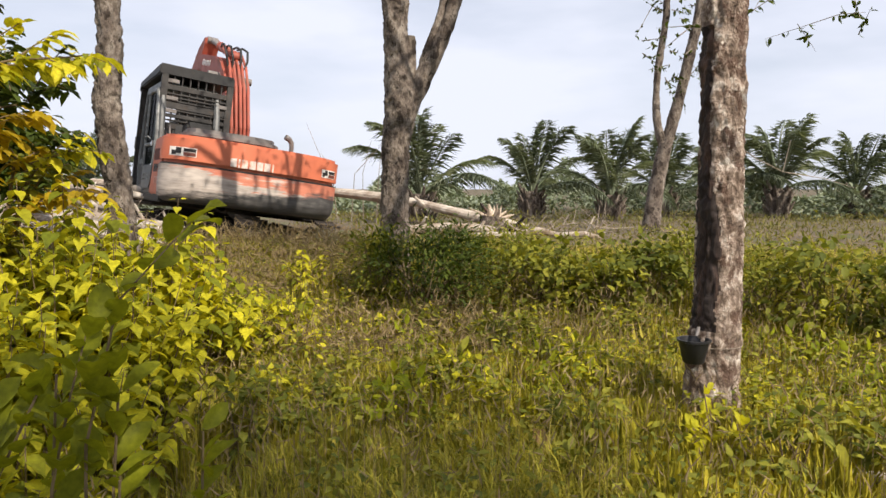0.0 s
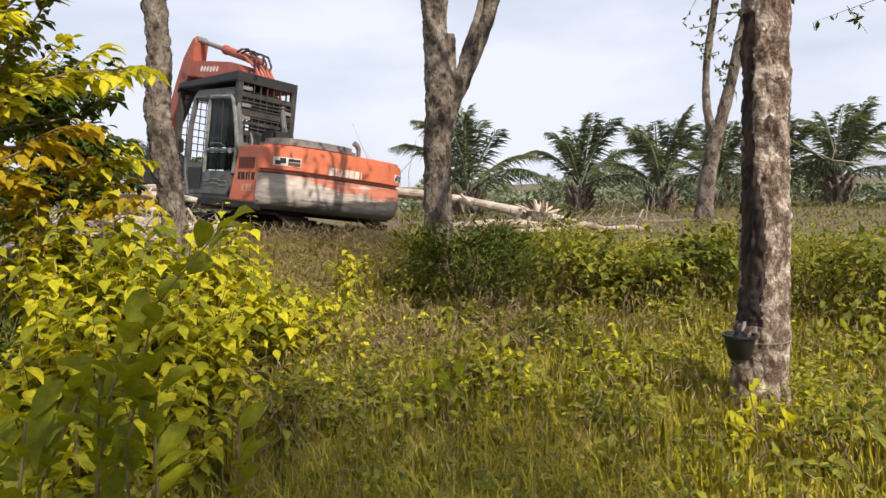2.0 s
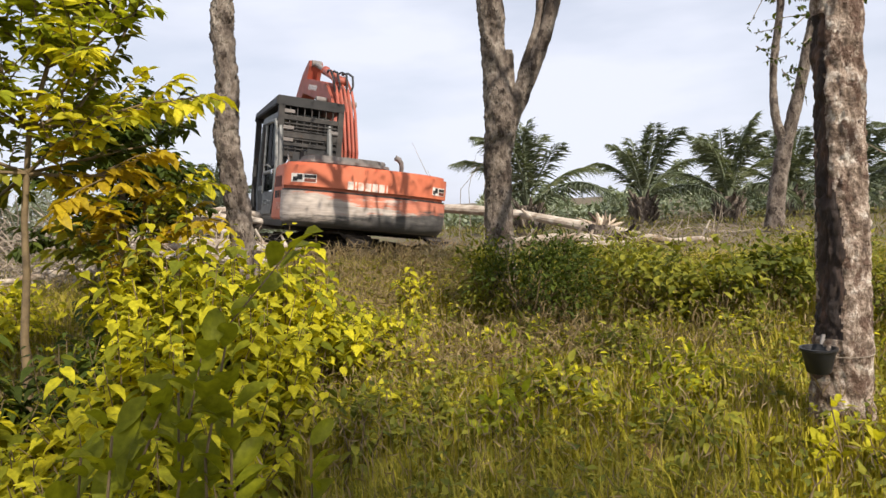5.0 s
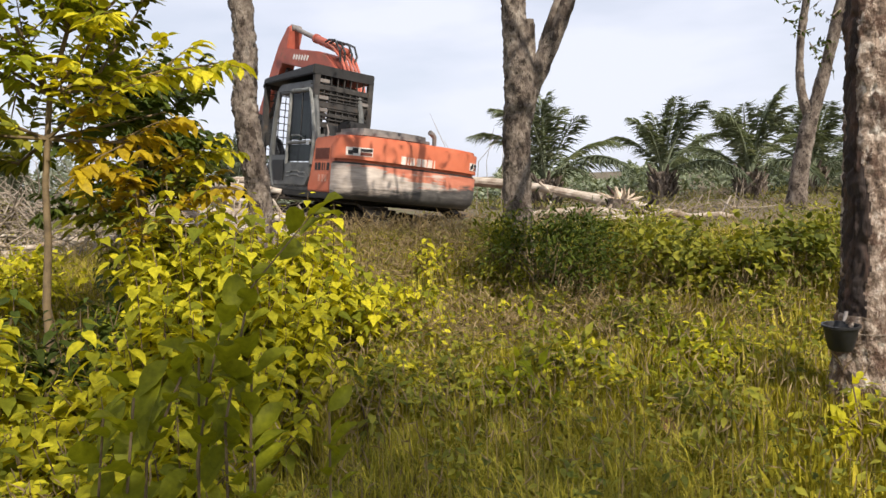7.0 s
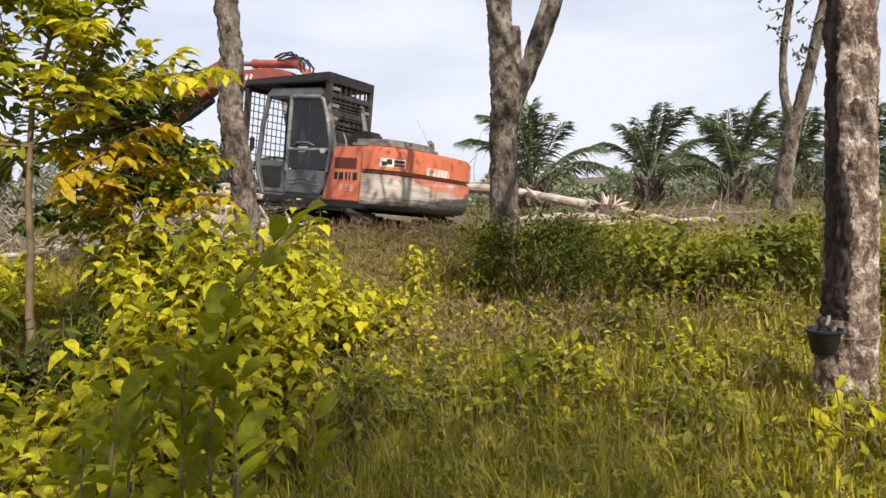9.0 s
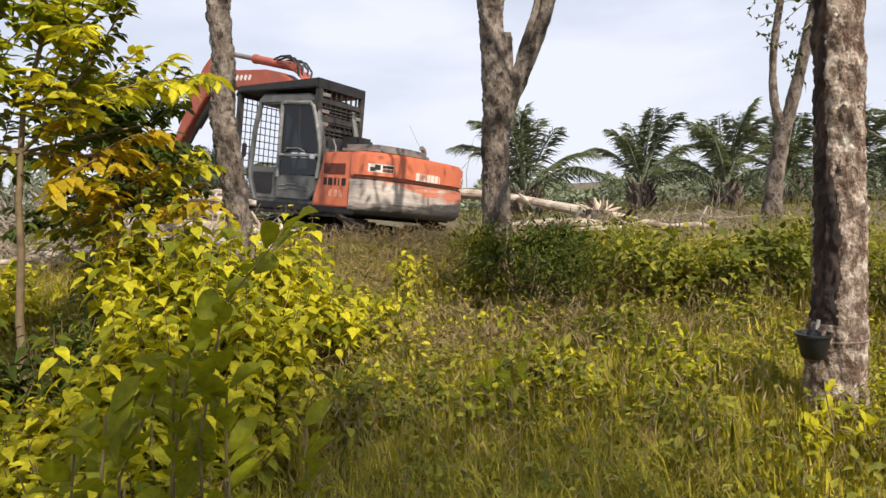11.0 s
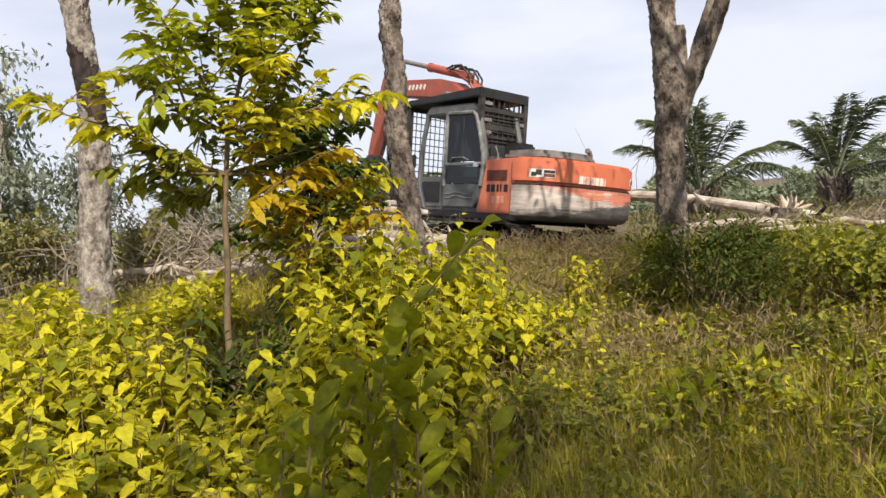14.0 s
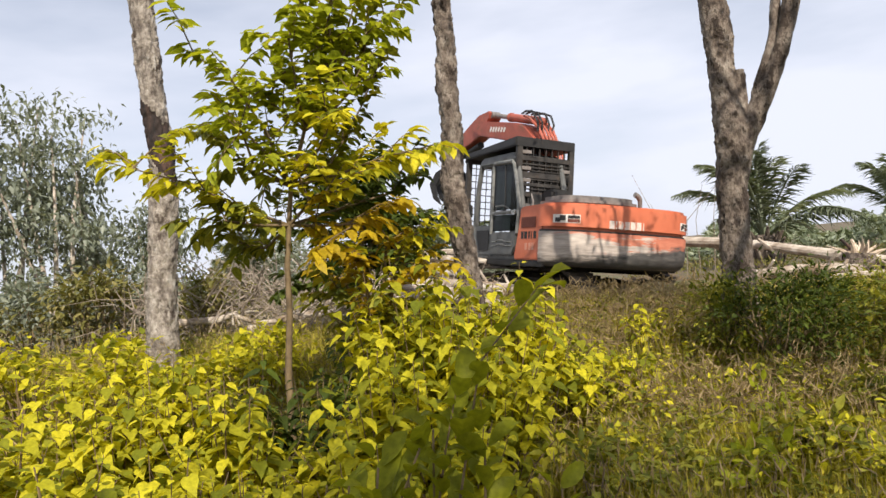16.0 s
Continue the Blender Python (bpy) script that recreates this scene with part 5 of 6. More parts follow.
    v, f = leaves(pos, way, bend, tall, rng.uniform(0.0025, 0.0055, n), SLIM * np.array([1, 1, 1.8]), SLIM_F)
    tagged(mesh_part("lit_patch_grass", v, f, M_LIT_GRASS), "bright yellow-green grass blades that stand in for sunlit patches", "grass", kind="stuff")
    n = 7000
    back = rng.random(n) < 0.6
    az = np.radians(np.where(back, rng.uniform(6, 22, n), rng.normal(5, 8, n)))
    r = np.where(back, rng.uniform(7.4, 11.2, n), rng.normal(6.1, 0.45, n))
    x, y = -np.sin(az) * r, np.cos(az) * r
    pos = np.stack([x, y, land(x, y) + rng.uniform(0.02, 0.35, n)], 1)
    s = rng.uniform(0.08, 0.22, n)
    v, f = leaves(pos, rng.normal(0, 1, (n, 3)) + np.array([0, 0, 0.4]), rng.normal(0, 1, (n, 3)), s, 0.008, SLIM, SLIM_F)
    tagged(mesh_part("dry_stalks", v, f, M_SEED), "dry brown broken stalks among the grass", "weeds", kind="stuff")


make_grass()


# ---- knee-high weeds ----
def make_weeds():
    rng = np.random.default_rng(91)
    kinds = []
    for k, mat in enumerate((M_YELLOW, M_GREEN, M_SOFT, M_YELLOW, M_GREEN)):
        r = empty("weed", pose(0, 0, 0), ("low yellow-green weed growing in the grass", "low green weed growing in the grass", "soft light green weed growing in the grass", "yellowing weed growing in the grass", "bushy green weed growing in the grass")[k], "weed", "weeds in the grass")
        (v, f), cen = foliage_dome(rng, 110, 0.27, 0.17, 0.07, 0.5, tufts=8, droop=0.2)
        add_stems(rng, cen, 0.04, 0.004, r)
        mesh_part("leaves", v, f, mat, r)
        kinds.append(r)
    first = set()
    for i in range(74):
        az, r = rng.uniform(-40, 19), math.sqrt(rng.uniform(3.7 ** 2, 7.2 ** 2))
        if -26 < az < -17 and r < 5.2:
            continue
        m = on_land(az, r, 0, rng.uniform(0, 360)) @ Matrix.Scale(rng.uniform(0.75, 1.5), 4)
        k = int(rng.integers(0, 5))
        if k not in first:
            first.add(k)
            kinds[k].matrix_world = m
        else:
            c = copy_thing(kinds[k], m)
            c.scale = m.to_scale()


make_weeds()


# ---- young trees and plants in front ----
def spray(rng, path, n, length, ratio=0.42, start=0.25, droop=0.5, per=2, template=LEAF, faces=LEAF_F):
    """Leaves in ranks along a branch."""
    path = np.array([list(p) for p in path], float)
    s = np.linspace(start, 1, n)
    seg = np.linspace(0, 1, len(path))
    p = np.stack([np.interp(s, seg, path[:, k]) for k in range(3)], 1)
    tang = unit(np.gradient(p, axis=0))
    pos, way = [], []
    for k in range(per):
        a = rng.uniform(0, math.tau, n) if per > 2 else np.full(n, k * math.pi) + rng.normal(0, 0.4, n)
        side = unit(np.cross(tang, np.tile([0, 0, 1.0], (n, 1)) + 1e-3))
        up = np.cross(side, tang)
        pos.append(p + rng.normal(0, 0.015, p.shape))
        way.append(tang * 0.7 + side * np.cos(a)[:, None] + up * np.sin(a)[:, None] * 0.5 + np.array([0, 0, -droop]) + rng.normal(0, 0.2, p.shape))
    pos, way = np.concatenate(pos), np.concatenate(way)
    L = length * rng.uniform(0.6, 1.15, len(pos))
    return leaves(pos, way, np.array([0, 0, 1.0]) + rng.normal(0, 0.3, pos.shape), L, L * ratio, template, faces)


def sapling(name, trunk, radii, branches, mats, label, seed, length, n_side=5):
    """A young tree: trunk, branches, side twigs with ranks of leaves; mats gives a leaf material for each branch."""
    rng = np.random.default_rng(seed)
    base = Vector(trunk[0])
    root = empty(name, Matrix.Translation(base), label, "tree")
    bm = bm_new()
    tube(bm, [Vector(p) - base for p in trunk], radii, 10)
    part("trunk", bm, M_STEM, root, smooth=True)
    by_mat = {}
    for path, mat in zip(branches, mats):
        path = [Vector(p) - base for p in path]
        bm = bm_new()
        tube(bm, path, [0.014, 0.010, 0.006, 0.004][:len(path)] if len(path) > 2 else [0.012, 0.005], 6)
        got = by_mat.setdefault(mat, [])
        run = sum((b - a).length for a, b in zip(path, path[1:]))
        got.append(spray(rng, path, max(8, int(run / 0.042)), length, 0.54, start=0.18, per=2))
        for k in range(n_side):
            s = rng.uniform(0.25, 0.98)
            i = min(int(s * (len(path) - 1)), len(path) - 2)
            o = path[i].lerp(path[i + 1], s * (len(path) - 1) - i)
            d = (path[i + 1] - path[i]).normalized() * 0.5 + Vector((rng.normal(0, 0.7), rng.normal(0, 0.7), rng.normal(0.25, 0.45)))
            e = o + d.normalized() * rng.uniform(0.25, 0.5)
            tw = bm_new()
            tube(tw, [o, o.lerp(e, 0.6) + Vector((0, 0, 0.03)), e], [0.006, 0.004, 0.002], 5)
            part("twig", tw, M_STEM, root)
            got.append(spray(rng, [o, o.lerp(e, 0.6) + Vector((0, 0, 0.03)), e], 9, length, 0.54, start=0.12, per=2))
        part("branch", bm, M_STEM, root)
    for mat, got in by_mat.items():
        off, vs, fs = 0, [], []
        for v, f in got:
            vs.append(v), fs.append(f + off)
            off += len(v)
        mesh_part("leaves", np.concatenate(vs), np.concatenate(fs), mat, root)
    return root


def make_saplings():
    x, y = -3.22, 3.82
    tr = [(x, y, gz(x, y) - 0.05), (-3.21, 3.83, 0.81), (-3.18, 3.86, 1.20), (-3.17, 3.87, 1.55), (-3.14, 3.89, 1.83), (-3.11, 3.91, 2.10), (-3.01, 3.99, 2.49), (-2.83, 4.12, 2.88), (-2.71, 4.20, 3.20), (-2.60, 4.27, 3.56)]
    low, mid, top, tip = tr[4], tr[5], tr[6], tr[7]
    br = [[top, (-2.75, 4.11, 2.91), (-2.56, 4.17, 3.36)], [top, (-3.03, 4.10, 2.84), (-2.97, 4.20, 3.34)], [mid, (-3.16, 3.75, 2.49), (-3.26, 3.53, 2.85), (-3.37, 3.28, 2.98)], [mid, (-3.32, 3.87, 2.41), (-3.58, 3.77, 2.74)],
          [low, (-3.27, 3.59, 1.96), (-3.41, 3.25, 2.13), (-3.60, 2.80, 2.26)], [mid, (-2.94, 4.17, 2.26), (-2.78, 4.39, 2.67), (-2.62, 4.54, 3.10)], [mid, (-2.78, 4.03, 2.15), (-2.42, 4.14, 2.25), (-2.13, 4.24, 2.26)],
          [low, (-2.94, 4.23, 1.93), (-2.67, 4.52, 2.03), (-2.52, 4.66, 2.19)], [low, (-3.21, 3.64, 1.84), (-3.30, 3.43, 1.88)], [top, (-3.18, 3.86, 2.70), (-3.11, 3.92, 3.06)], [top, (-2.75, 3.99, 2.59), (-2.49, 4.04, 2.80)],
          [low, (-2.86, 3.86, 2.01), (-2.59, 3.86, 2.02)], [tip, (-2.62, 4.31, 3.17), (-2.40, 4.50, 3.39)], [top, (-3.10, 4.30, 2.76), (-3.02, 4.53, 3.18)], [mid, (-2.78, 3.79, 2.28), (-2.63, 3.77, 2.46)], [mid, (-3.46, 3.89, 2.27), (-3.63, 3.87, 2.50)],
          [low, (-2.84, 3.93, 1.80), (-2.60, 3.97, 1.79)], [low, (-3.37, 3.90, 1.69), (-3.58, 3.84, 1.75)], [tip, (-2.76, 4.05, 3.29), (-2.67, 4.10, 3.60)], [tip, (-2.79, 4.38, 2.89), (-2.71, 4.55, 3.33)],
          [mid, (-3.05, 4.15, 2.20), (-3.00, 4.40, 2.40)], [mid, (-3.20, 3.65, 2.25), (-3.12, 3.45, 2.50)], [top, (-2.90, 3.80, 2.70), (-2.86, 3.70, 3.05)], [tip, (-2.90, 4.05, 3.10), (-2.95, 4.00, 3.45)]]
    # the back branch gets dark leaves, its shade put into the colour
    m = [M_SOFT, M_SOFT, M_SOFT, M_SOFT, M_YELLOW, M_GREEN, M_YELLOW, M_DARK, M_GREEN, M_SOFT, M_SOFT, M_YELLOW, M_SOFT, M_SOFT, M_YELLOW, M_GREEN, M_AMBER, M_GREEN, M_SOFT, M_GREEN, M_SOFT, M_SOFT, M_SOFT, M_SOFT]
    sapling("sapling", tr, [0.028, 0.025, 0.022, 0.020, 0.018, 0.016, 0.013, 0.010, 0.007, 0.004], br, m, "slim young tree with feathery ranks of green and yellow leaves", 31, 0.135, 5)
    # amber-leaved sapling beside it
    x, y = -2.71, 4.20
    g = gz(x, y)
    tr = [(x, y, g - 0.05), (x + 0.03, y, 0.9), (x - 0.02, y + 0.03, 1.5)]
    br = [[tr[1], (x + d * 0.5, y + e * 0.5, z - 0.08), (x + d, y + e, z)] for d, e, z in [(-0.32, -0.2, 1.5), (0.32, 0.3, 1.65), (-0.3, 0.2, 1.68), (0.45, -0.1, 1.45), (0.1, -0.35, 1.6), (-0.28, 0.3, 1.3), (0.25, 0.1, 1.72), (-0.15, -0.3, 1.35), (0.50, 0.0, 1.72), (0.05, -0.2, 1.25), (-0.35, 0.0, 1.15), (0.3, -0.3, 1.2)]]
    sapling("sapling", tr, [0.02, 0.014, 0.006], br, [M_AMBER, M_GREEN, M_YELLOW, M_AMBER, M_AMBER, M_GREEN, M_AMBER, M_GREEN, M_YELLOW, M_AMBER, M_GREEN, M_GREEN], "low sapling with amber and yellowing leaves", 32, 0.12, 2)
    # broad dark tree behind
    x, y = polar(33.4, 8.7)
    g = gz(x, y)
    tr = [(x, y, g - 0.05), (x, y, 1.4), (x + 0.1, y, 2.2)]
    rng = np.random.default_rng(5)
    br = []
    for k in range(22):
        a, z = k * 2.4, rng.uniform(1.3, 3.0)
        q = rng.uniform(0.5, 1.05) * (0.98 if z < 2.4 else 0.7)
        br.append([tr[1 + (z > 2.2)], (x + math.cos(a) * q * 0.5, y + math.sin(a) * q * 0.5, z - 0.05), (x + math.cos(a) * q, y + math.sin(a) * q, z - 0.1)])
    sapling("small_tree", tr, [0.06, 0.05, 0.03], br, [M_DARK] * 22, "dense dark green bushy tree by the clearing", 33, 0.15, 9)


make_saplings()


def broad_plant(name, stem, leaf_len, n, seed, label, mat, side=0.9):
    """A plant with few large soft leaves along one stem."""
    rng = np.random.default_rng(seed)
    base = Vector(stem[0])
    root = empty(name, Matrix.Translation(base), label, "plant")
    path = [Vector(p) - base for p in stem]
    bm = bm_new()
    tube(bm, path, [0.005, 0.0045, 0.0035, 0.002][:len(path)], 6)
    part("stem", bm, M_STEM, root, smooth=True)
    v, f = spray(rng, path, n, leaf_len, 0.50, 0.30, -0.25, 2, OVAL, OVAL_F)
    k = len(OVAL)
    for i in range(0, len(v) // k):
        mesh_part("leaf", v[i * k:(i + 1) * k], OVAL_F, mat, root, smooth=True)
    return root


def make_plants():
    for i, (stem, L, n, label) in enumerate([
            ([(-1.00, 1.84, 0.0), (-0.97, 1.85, 0.80), (-0.89, 1.90, 1.19), (-0.70, 1.96, 1.41)], 0.165, 8, "tall plant with soft deep green oval leaves"),
            ([(-1.06, 1.80, 0.0), (-1.04, 1.80, 0.70), (-0.98, 1.80, 0.95), (-0.93, 1.80, 1.12)], 0.145, 8, "leafy plant with soft deep green oval leaves"),
            ([(-1.20, 1.66, 0.0), (-1.12, 1.68, 0.75), (-1.02, 1.72, 0.98)], 0.14, 8, "leafy plant with soft deep green oval leaves"),
            ([(-0.90, 1.90, 0.0), (-0.92, 1.88, 0.60), (-0.88, 1.86, 0.95)], 0.13, 8, "leafy plant with soft deep green oval leaves"),
            ([(-1.25, 1.60, 0.0), (-1.16, 1.62, 0.60), (-1.10, 1.62, 0.95)], 0.145, 8, "leafy plant with soft deep green oval leaves"),
            ([(-0.70, 2.05, 0.0), (-0.74, 2.06, 0.40), (-0.72, 2.05, 0.78)], 0.12, 8, "low plant with soft deep green leaves"),
            ([(-1.38, 1.75, 0.0), (-1.36, 1.76, 0.50), (-1.30, 1.76, 0.86)], 0.13, 8, "leafy plant with soft deep green oval leaves"),
            ([(-0.82, 1.72, 0.0), (-0.84, 1.72, 0.40), (-0.82, 1.72, 0.76)], 0.12, 8, "low plant with soft deep green leaves"),
            ([(-1.14, 1.92, 0.0), (-1.12, 1.93, 0.55), (-1.08, 1.92, 0.98)], 0.13, 8, "leafy plant with soft deep green oval leaves")]):
        broad_plant("broad_leaved_plant", stem, L, n, 61 + i, label, M_BROAD_SHADED)
    for i, (x, y, h) in enumerate([(1.36, 3.50, 0.46), (1.28, 3.42, 0.30), (1.50, 3.42, 0.34), (0.62, 3.30, 0.22), (1.42, 3.30, 0.22)]):
        g = gz(x, y)
        broad_plant("broad_leaved_plant", [(x, y, g), (x + 0.02, y, g + h * 0.5), (x - 0.02, y + 0.02, g + h)], 0.10, 6, 71 + i, "small light green plant in the grass", M_YELLOW if i < 3 else M_GREEN)
    x, y = polar(-7.6, 3.7)
    v, f = leaves(np.array([[x, y, gz(x, y) + 0.20]]), np.array([[0.4, -0.3, -0.5]]), np.array([[0.3, -0.8, 0.6]]), 0.13, 0.10)
    tagged(mesh_part("fallen_leaf", v, f, M_DRY), "curled dead brown leaf on the grass", "leaf")


make_plants()


# ---- felled timber ----
def felled_log(p, q, r0, r1, seed, label="felled pale stripped log on the ground", mat=None, bow=0.1, group="felled logs"):
    p, q = Vector(p), Vector(q)
    rng = np.random.default_rng(seed)
    root = empty("log", Matrix.Translation(p), label, "log", group)
    d = q - p
    pts = [d * s + Vector((0, 0, bow * math.sin(s * math.pi))) + Vector((rng.normal(0, 0.03), rng.normal(0, 0.03), rng.normal(0, 0.02))) for s in np.linspace(0, 1, 7)]
    bm = bm_new()
    n = 12
    tube(bm, pts, [r0 + (r1 - r0) * s + rng.normal(0, 0.008) for s in np.linspace(0, 1, 7)], n)
    part("bole", bm, mat or M_WOOD, root, smooth=False)
    for k in range(3):
        bm = bm_new()
        s = rng.uniform(0.2, 0.9)
        o = d * s
        e = o + Vector((rng.normal(0, 0.2), rng.normal(0, 0.2), rng.uniform(0.1, 0.4)))
        tube(bm, [o, e], [r1 * 0.5, r1 * 0.25], 6)
        part("branch_stub", bm, mat or M_WOOD, root)
    return root


def make_timber():
    felled_log((-2.6, 15.1, 1.42), (1.57, 12.90, 0.72), 0.09, 0.115, 1, "long felled trunk with torn bark propped on debris", bow=0.12)
    felled_log((0.72, 13.28, 0.93), (1.78, 12.72, 0.60), 0.13, 0.10, 2, "dark broken butt of a felled trunk", M_PANEL, 0)
    felled_log((-0.9, 12.9, 0.66), (0.9, 12.6, 0.72), 0.10, 0.08, 3)
    felled_log((0.5, 12.4, 0.60), (2.8, 12.3, 0.62), 0.07, 0.05, 4)
    felled_log((1.86, 3.26, 0.10), (2.55, 3.18, 0.12), 0.035, 0.030, 5, "short pale cut branch lying in the grass", bow=0.01)
    rng = np.random.default_rng(44)
    for k in range(20):
        az, r = rng.uniform(19.5, 31), rng.uniform(11.7, 15.8)
        x, y = polar(az, r)
        if math.hypot(x + 4.51, y - 13.63) < 2.0:
            r = 16.2
            x, y = polar(az, r)
        a = rng.uniform(-0.45, 0.15)
        L = rng.uniform(1.6, 3.2)
        z = 0.62 + (r - 11.6) * 0.17 * rng.uniform(0.5, 1.3) + rng.uniform(0, 0.25)
        felled_log((x - L / 2 * math.cos(a), y - L / 2 * math.sin(a), z + 0.05), (x + L / 2 * math.cos(a), y + L / 2 * math.sin(a), z - 0.08), rng.uniform(0.06, 0.11), rng.uniform(0.05, 0.08), 100 + k)
    for k in range(6):
        az, r = rng.uniform(33, 50), rng.uniform(10.5, 13)
        x, y = polar(az, r)
        a, L = rng.uniform(0.2, 1.1), rng.uniform(1.2, 2.6)
        z = 0.66 + rng.uniform(0, 0.25)
        felled_log((x - L / 2 * math.cos(a), y - L / 2 * math.sin(a), z), (x + L / 2 * math.cos(a), y + L / 2 * math.sin(a), z + rng.uniform(-0.1, 0.2)), rng.uniform(0.04, 0.065), 0.03, 130 + k)
    # torn stump
    x, y = 0.93, 13.05
    root = empty("stump", pose(x, y, gz(x, y)), "torn stump with pale splintered wood", "stump")
    bm = bm_new()
    tube(bm, [(0, 0, -0.1), (0, 0, 0.25), (0.02, 0, 0.42)], [0.34, 0.25, 0.22], 14)
    part("bole", bm, M_BARK, root)
    for k in range(16):
        a, b = rng.uniform(0, math.tau), rng.uniform(0.02, 0.2)
        p = Vector((math.cos(a) * b, math.sin(a) * b, 0.35))
        e = p + Vector((math.cos(a) * rng.uniform(0.0, 0.4), math.sin(a) * 0.2, rng.uniform(0.1, 0.38)))
        bm = bm_new()
        tube(bm, [p, p.lerp(e, 0.5) + Vector((0.02, 0, 0.02)), e], [0.045, 0.03, 0.004], 5)
        part("splinter", bm, M_SPLINTER, root)

    def brush(az0, az1, r0, r1, n, zmax, length, name, label):
        bm = bm_new()
        for k in range(n):
            az, r = rng.uniform(az0, az1), rng.uniform(r0, r1)
            x, y = polar(az, r)
            p = Vector((x, y, gz(x, y) + rng.uniform(0, zmax * 0.8)))
            d = Vector((rng.normal(0, 1), rng.normal(0, 0.6), rng.normal(0.15, 0.45))).normalized() * rng.uniform(0.4, 1.0) * length
            m = p + d * 0.5 + Vector((rng.normal(0, 0.08), 0, rng.normal(0.05, 0.08)))
            e = p + d
            e.z = max(e.z, 0.5)
            w = rng.uniform(0.005, 0.014)
            tube(bm, [p, m, e], [w, w * 0.8, w * 0.35], 5)
            if k % 2:
                tube(bm, [m, m + Vector((rng.normal(0, 0.25), rng.normal(0, 0.2), rng.uniform(0.0, 0.4)))], [w * 0.6, w * 0.2], 4)
        tagged(part(name, bm, M_TWIG), label, "brushwood", kind="stuff")
    brush(32, 52, 10.2, 13.5, 560, 1.0, 1.1, "brushwood", "tangled heap of pale dry branches")
    brush(-13.5, -2, 12.4, 14.0, 70, 0.30, 0.7, "brushwood", "scattered broken branches and twigs")
    brush(21, 33, 11.3, 15, 150, 0.55, 0.9, "brushwood", "broken branches around the machine")
    # fresh leafless shoots behind the hood
    bm = bm_new()
    for k in range(5):
        x = -2.6 + k * 0.28
        tube(bm, [(x, 15.5, 0.6), (x + rng.normal(0, 0.1), 15.4, 1.8), (x + rng.normal(0, 0.3), 15.4, rng.uniform(2.2, 2.9))], [0.012, 0.008, 0.003], 4)
    tagged(part("dry_sticks", bm, M_TWIG), "thin dry sticks behind the machine", "brushwood", kind="stuff")
    # churned earth round the machine
    u = np.linspace(0, 1, 60)
    gx, gy = np.meshgrid(-7.6 + 8.4 * u, 10.0 + 6.5 * u, indexing="ij")
    edge = np.minimum(np.minimum(u, 1 - u)[:, None], np.minimum(u, 1 - u)[None]) * 5
    h = land(gx, gy) - 0.06 + np.clip(edge, 0, 1) * (0.14 + 0.07 * np.sin(gx * 3.1) * np.cos(gy * 2.7) + 0.05 * np.sin(gx * 7.7 + gy * 5.9) + 0.03 * np.cos(gx * 15 - gy * 13))
    i = np.arange(59)[:, None] * 60 + np.arange(59)[None]
    f = np.stack([i, i + 60, i + 61, i + 1], -1).reshape(-1, 4)
    h = h + 0.55 * np.exp(-((gx + 6.6) ** 2 / 1.6 + (gy - 13.6) ** 2 / 5))
    tagged(mesh_part("earth_bank", np.stack([gx, gy, h], -1).reshape(-1, 3), f, M_GROUND), "churned brown earth under the machine", "earth", kind="structure")


make_timber()


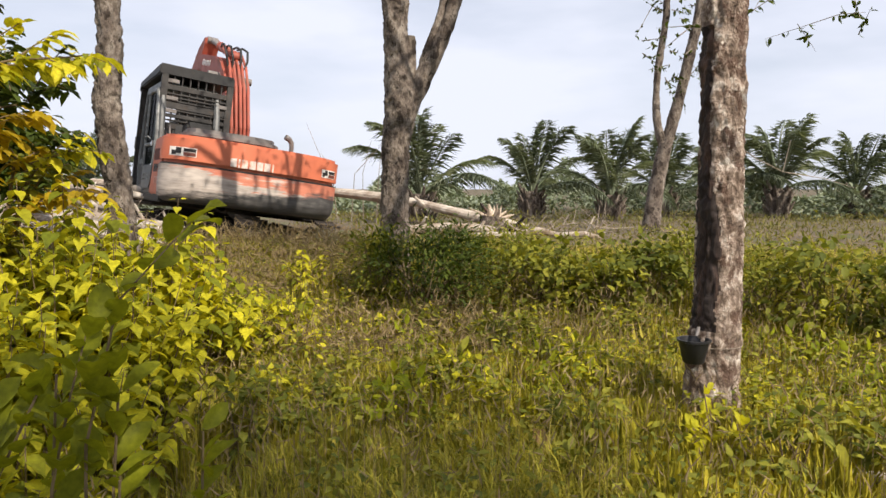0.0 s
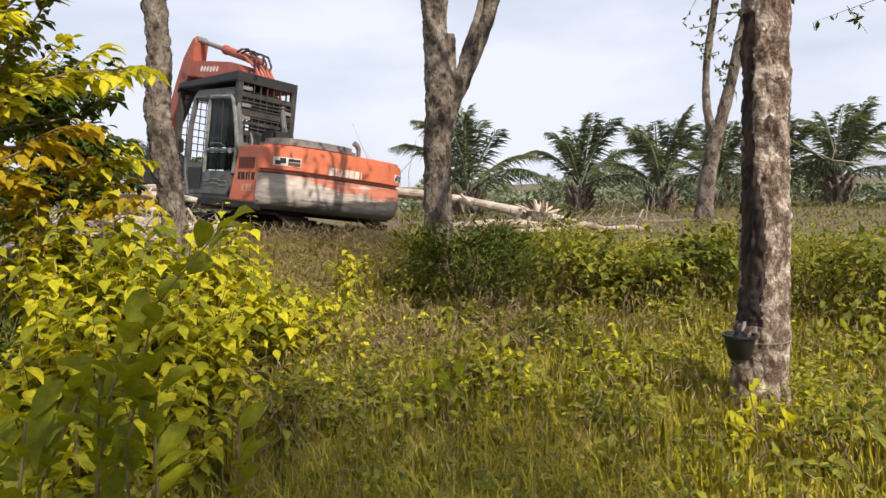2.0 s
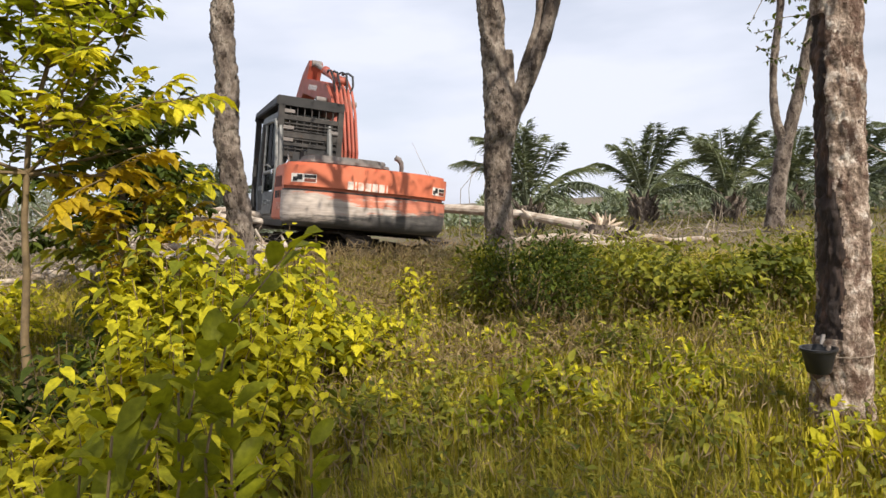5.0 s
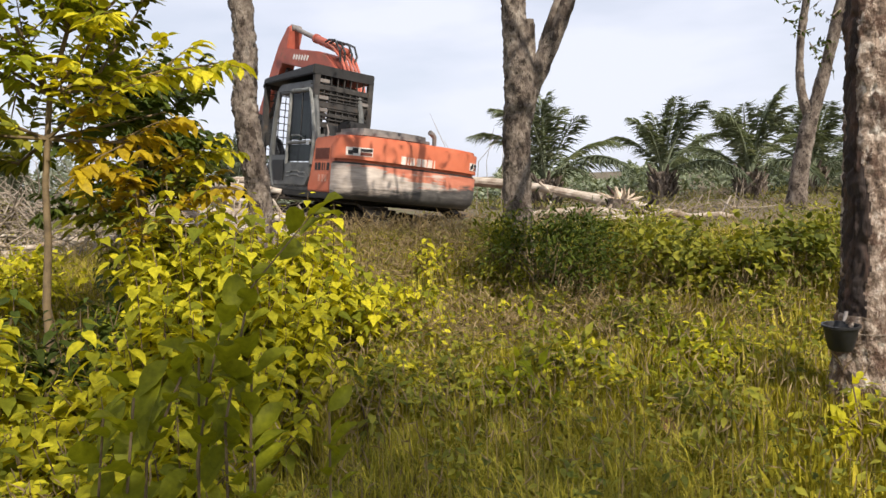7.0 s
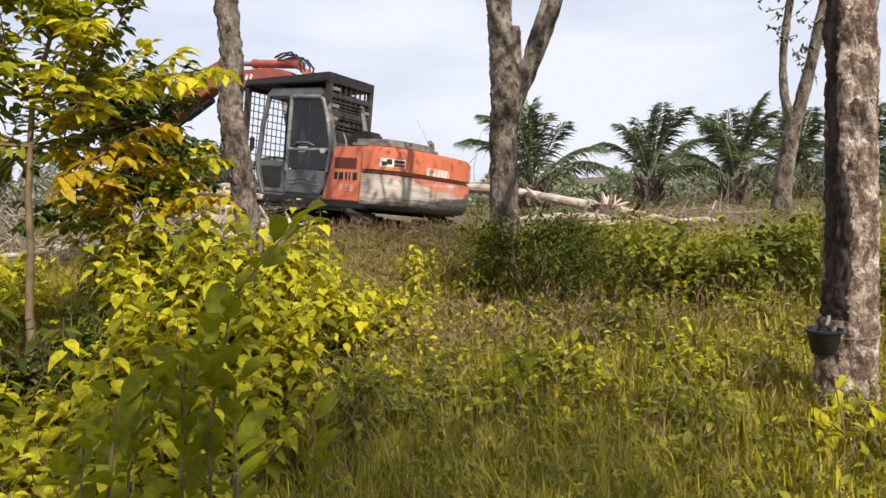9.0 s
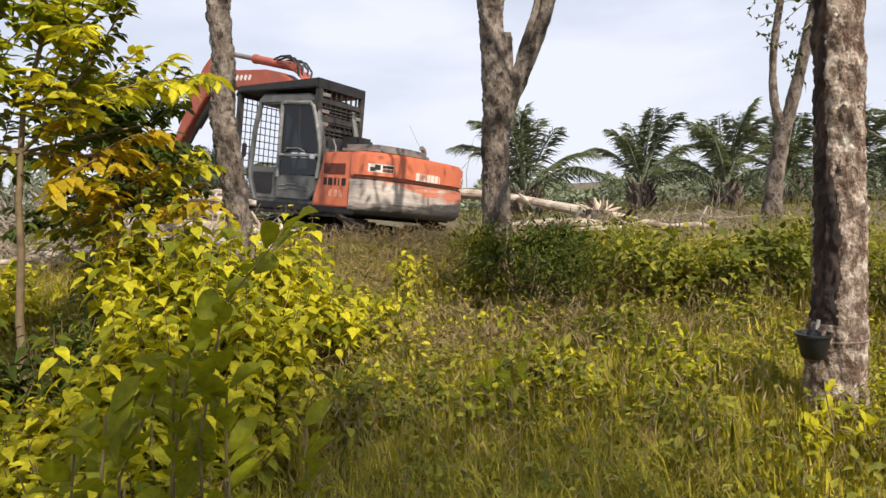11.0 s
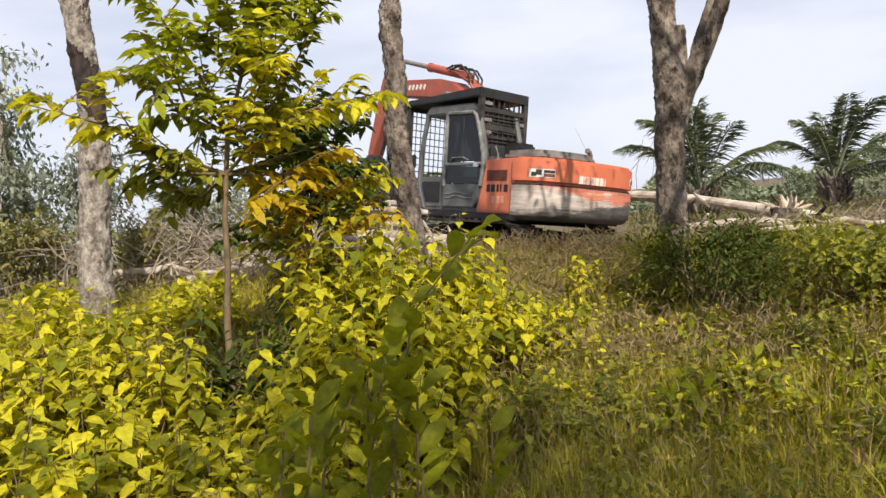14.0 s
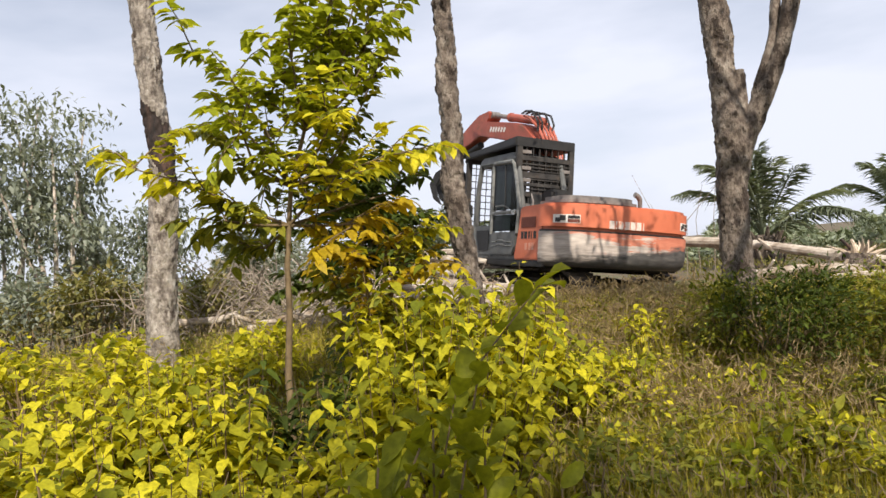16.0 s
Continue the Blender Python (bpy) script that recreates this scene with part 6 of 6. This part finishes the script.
# ---- distance ----
def make_distance():
    rng = np.random.default_rng(77)
    n = 60000
    az = rng.uniform(-48, 74, n)
    r = rng.uniform(24, 34, n)
    a = np.radians(az)
    x, y = -np.sin(a) * r, np.cos(a) * r
    top = 1.5 + 0.7 * np.sin(az * 0.5) + 0.5 * np.sin(az * 1.3 + 2) + 0.35 * np.sin(az * 3.7)
    top = np.clip(top, 0.8, 3) * np.where(az < 5, 0.68, np.where(az < 34, 0.55, 1.0))
    z = land(x, y) + rng.random(n) ** 0.7 * top
    way = rng.normal(0, 1, (n, 3)) * np.array([1, 1, 0.6])
    s = rng.uniform(0.12, 0.28, n)
    v, f = leaves(np.stack([x, y, z], 1), way, rng.normal(0, 0.5, (n, 3)) + np.array([0, 0, 1.0]), s, s * 0.5, SLIM, SLIM_F)
    k = np.repeat(az > 20, len(SLIM_F))
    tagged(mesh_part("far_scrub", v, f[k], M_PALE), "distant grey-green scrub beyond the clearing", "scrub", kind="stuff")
    tagged(mesh_part("far_thicket", v, f[~k], M_PALM), "dark tangled thicket under the palms", "scrub", kind="stuff")
    n = 34000
    az = np.where(rng.random(n) < 0.55, rng.uniform(-48, 74, n), rng.uniform(74, 312, n))
    r = np.sqrt(rng.uniform(8.0 ** 2, 24 ** 2, n))
    a = np.radians(az)
    x, y = -np.sin(a) * r, np.cos(a) * r
    keep = (np.hypot((x + 4.3) / 3.6, (y - 13.2) / 2.8) > 1) & ((az < 12) | (az > 30) | (r < 10.6))
    x, y, n = x[keep], y[keep], int(keep.sum())
    z = land(x, y) + rng.random(n) * (0.10 + 0.12 * (np.sin(x * 1.1) * np.cos(y * 0.9) > 0))
    way = rng.normal(0, 0.6, (n, 3)) + np.array([0, 0, 0.7])
    s = rng.uniform(0.08, 0.17, n)
    v, f = leaves(np.stack([x, y, z], 1), way, rng.normal(0, 1, (n, 3)), s, s * 0.22, SLIM, SLIM_F)
    tagged(mesh_part("terrace_weeds", v, f, M_STRAW), "straggling weeds and straw over the terrace", "weeds", kind="stuff")
    for i, (az, r, h) in enumerate([(52.5, 26, 5.8), (55.5, 25, 6.8), (58.5, 27, 7.4), (49.5, 28, 4.4), (61.5, 26, 7.4), (65, 26, 7.6)]):
        x, y = polar(az, r)
        root = empty("rubber_tree", pose(x, y, gz(x, y)), "distant pale rubber tree with thin whitish stems", "tree", "distant rubber trees")
        bm = bm_new()
        tips = []
        for k in range(4):
            e = Vector((rng.normal(0, 0.9), rng.normal(0, 0.9), h * rng.uniform(0.7, 1.0)))
            tube(bm, [(rng.normal(0, 0.15), rng.normal(0, 0.15), -0.1), e * 0.5 + Vector((rng.normal(0, 0.15), 0, 0)), e], [0.09, 0.06, 0.02], 6)
            tips += [e, e * 0.8 + Vector((rng.normal(0, 0.5), 0, 0)), e * 0.62 + Vector((rng.normal(0, 0.7), 0, 0)), e * 0.45 + Vector((rng.normal(0, 0.8), 0, 0))]
        part("trunk", bm, M_WOOD, root, "thin whitish stems")
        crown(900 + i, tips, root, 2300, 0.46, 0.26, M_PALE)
    # hanging twigs and sparse leaves of the thin tree and of the tapped tree
    for base, lo, hi, seed in ((Vector((5.0, 15.2, 3.4)), (-0.75, -0.3, 0.2), (0.6, 0.3, 2.6), 3), (Vector((2.55, 4.9, 2.6)), (-0.75, -0.2, -0.1), (0.35, 0.3, 0.9), 4)):
        g = np.random.default_rng(seed)
        k = 34
        bm = bm_new()
        sc = base.y / 15.2
        pos = []
        for _ in range(k):
            p = base + Vector([g.uniform(a, b) for a, b in zip(lo, hi)])
            e = p + Vector((g.normal(0, 0.35), g.normal(0, 0.2), g.normal(-0.05, 0.3))) * (0.4 + 0.6 * sc)
            tube(bm, [p, e], [0.012 * sc, 0.004 * sc], 4)
            pos += [list(p.lerp(e, q)) for q in g.uniform(0, 1, 9)]
        if seed == 4:
            tube(bm, [(1.69, 4.17, 1.78), (1.90, 4.30, 1.68), (2.17, 4.50, 1.60), (2.50, 4.62, 1.56), (2.80, 4.80, 1.50)], [0.0035, 0.0035, 0.003, 0.0025, 0.0015], 5)
            tube(bm, [(2.17, 4.50, 1.60), (2.22, 4.52, 1.80)], [0.004, 0.002], 4)
        root = empty("twigs", Matrix.Identity(4), "sparse hanging twigs with a few dark leaves", "twigs", kind="stuff")
        part("twig_wood", bm, M_TWIG, root)
        pos = np.array(pos)
        s = g.uniform(0.07, 0.14, len(pos)) * (0.3 + 0.7 * sc)
        v, f = leaves(pos, g.normal(0, 1, pos.shape) + np.array([0, 0, -0.5]), g.normal(0, 1, pos.shape), s, s * 0.5)
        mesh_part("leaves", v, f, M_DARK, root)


make_distance()


motions()
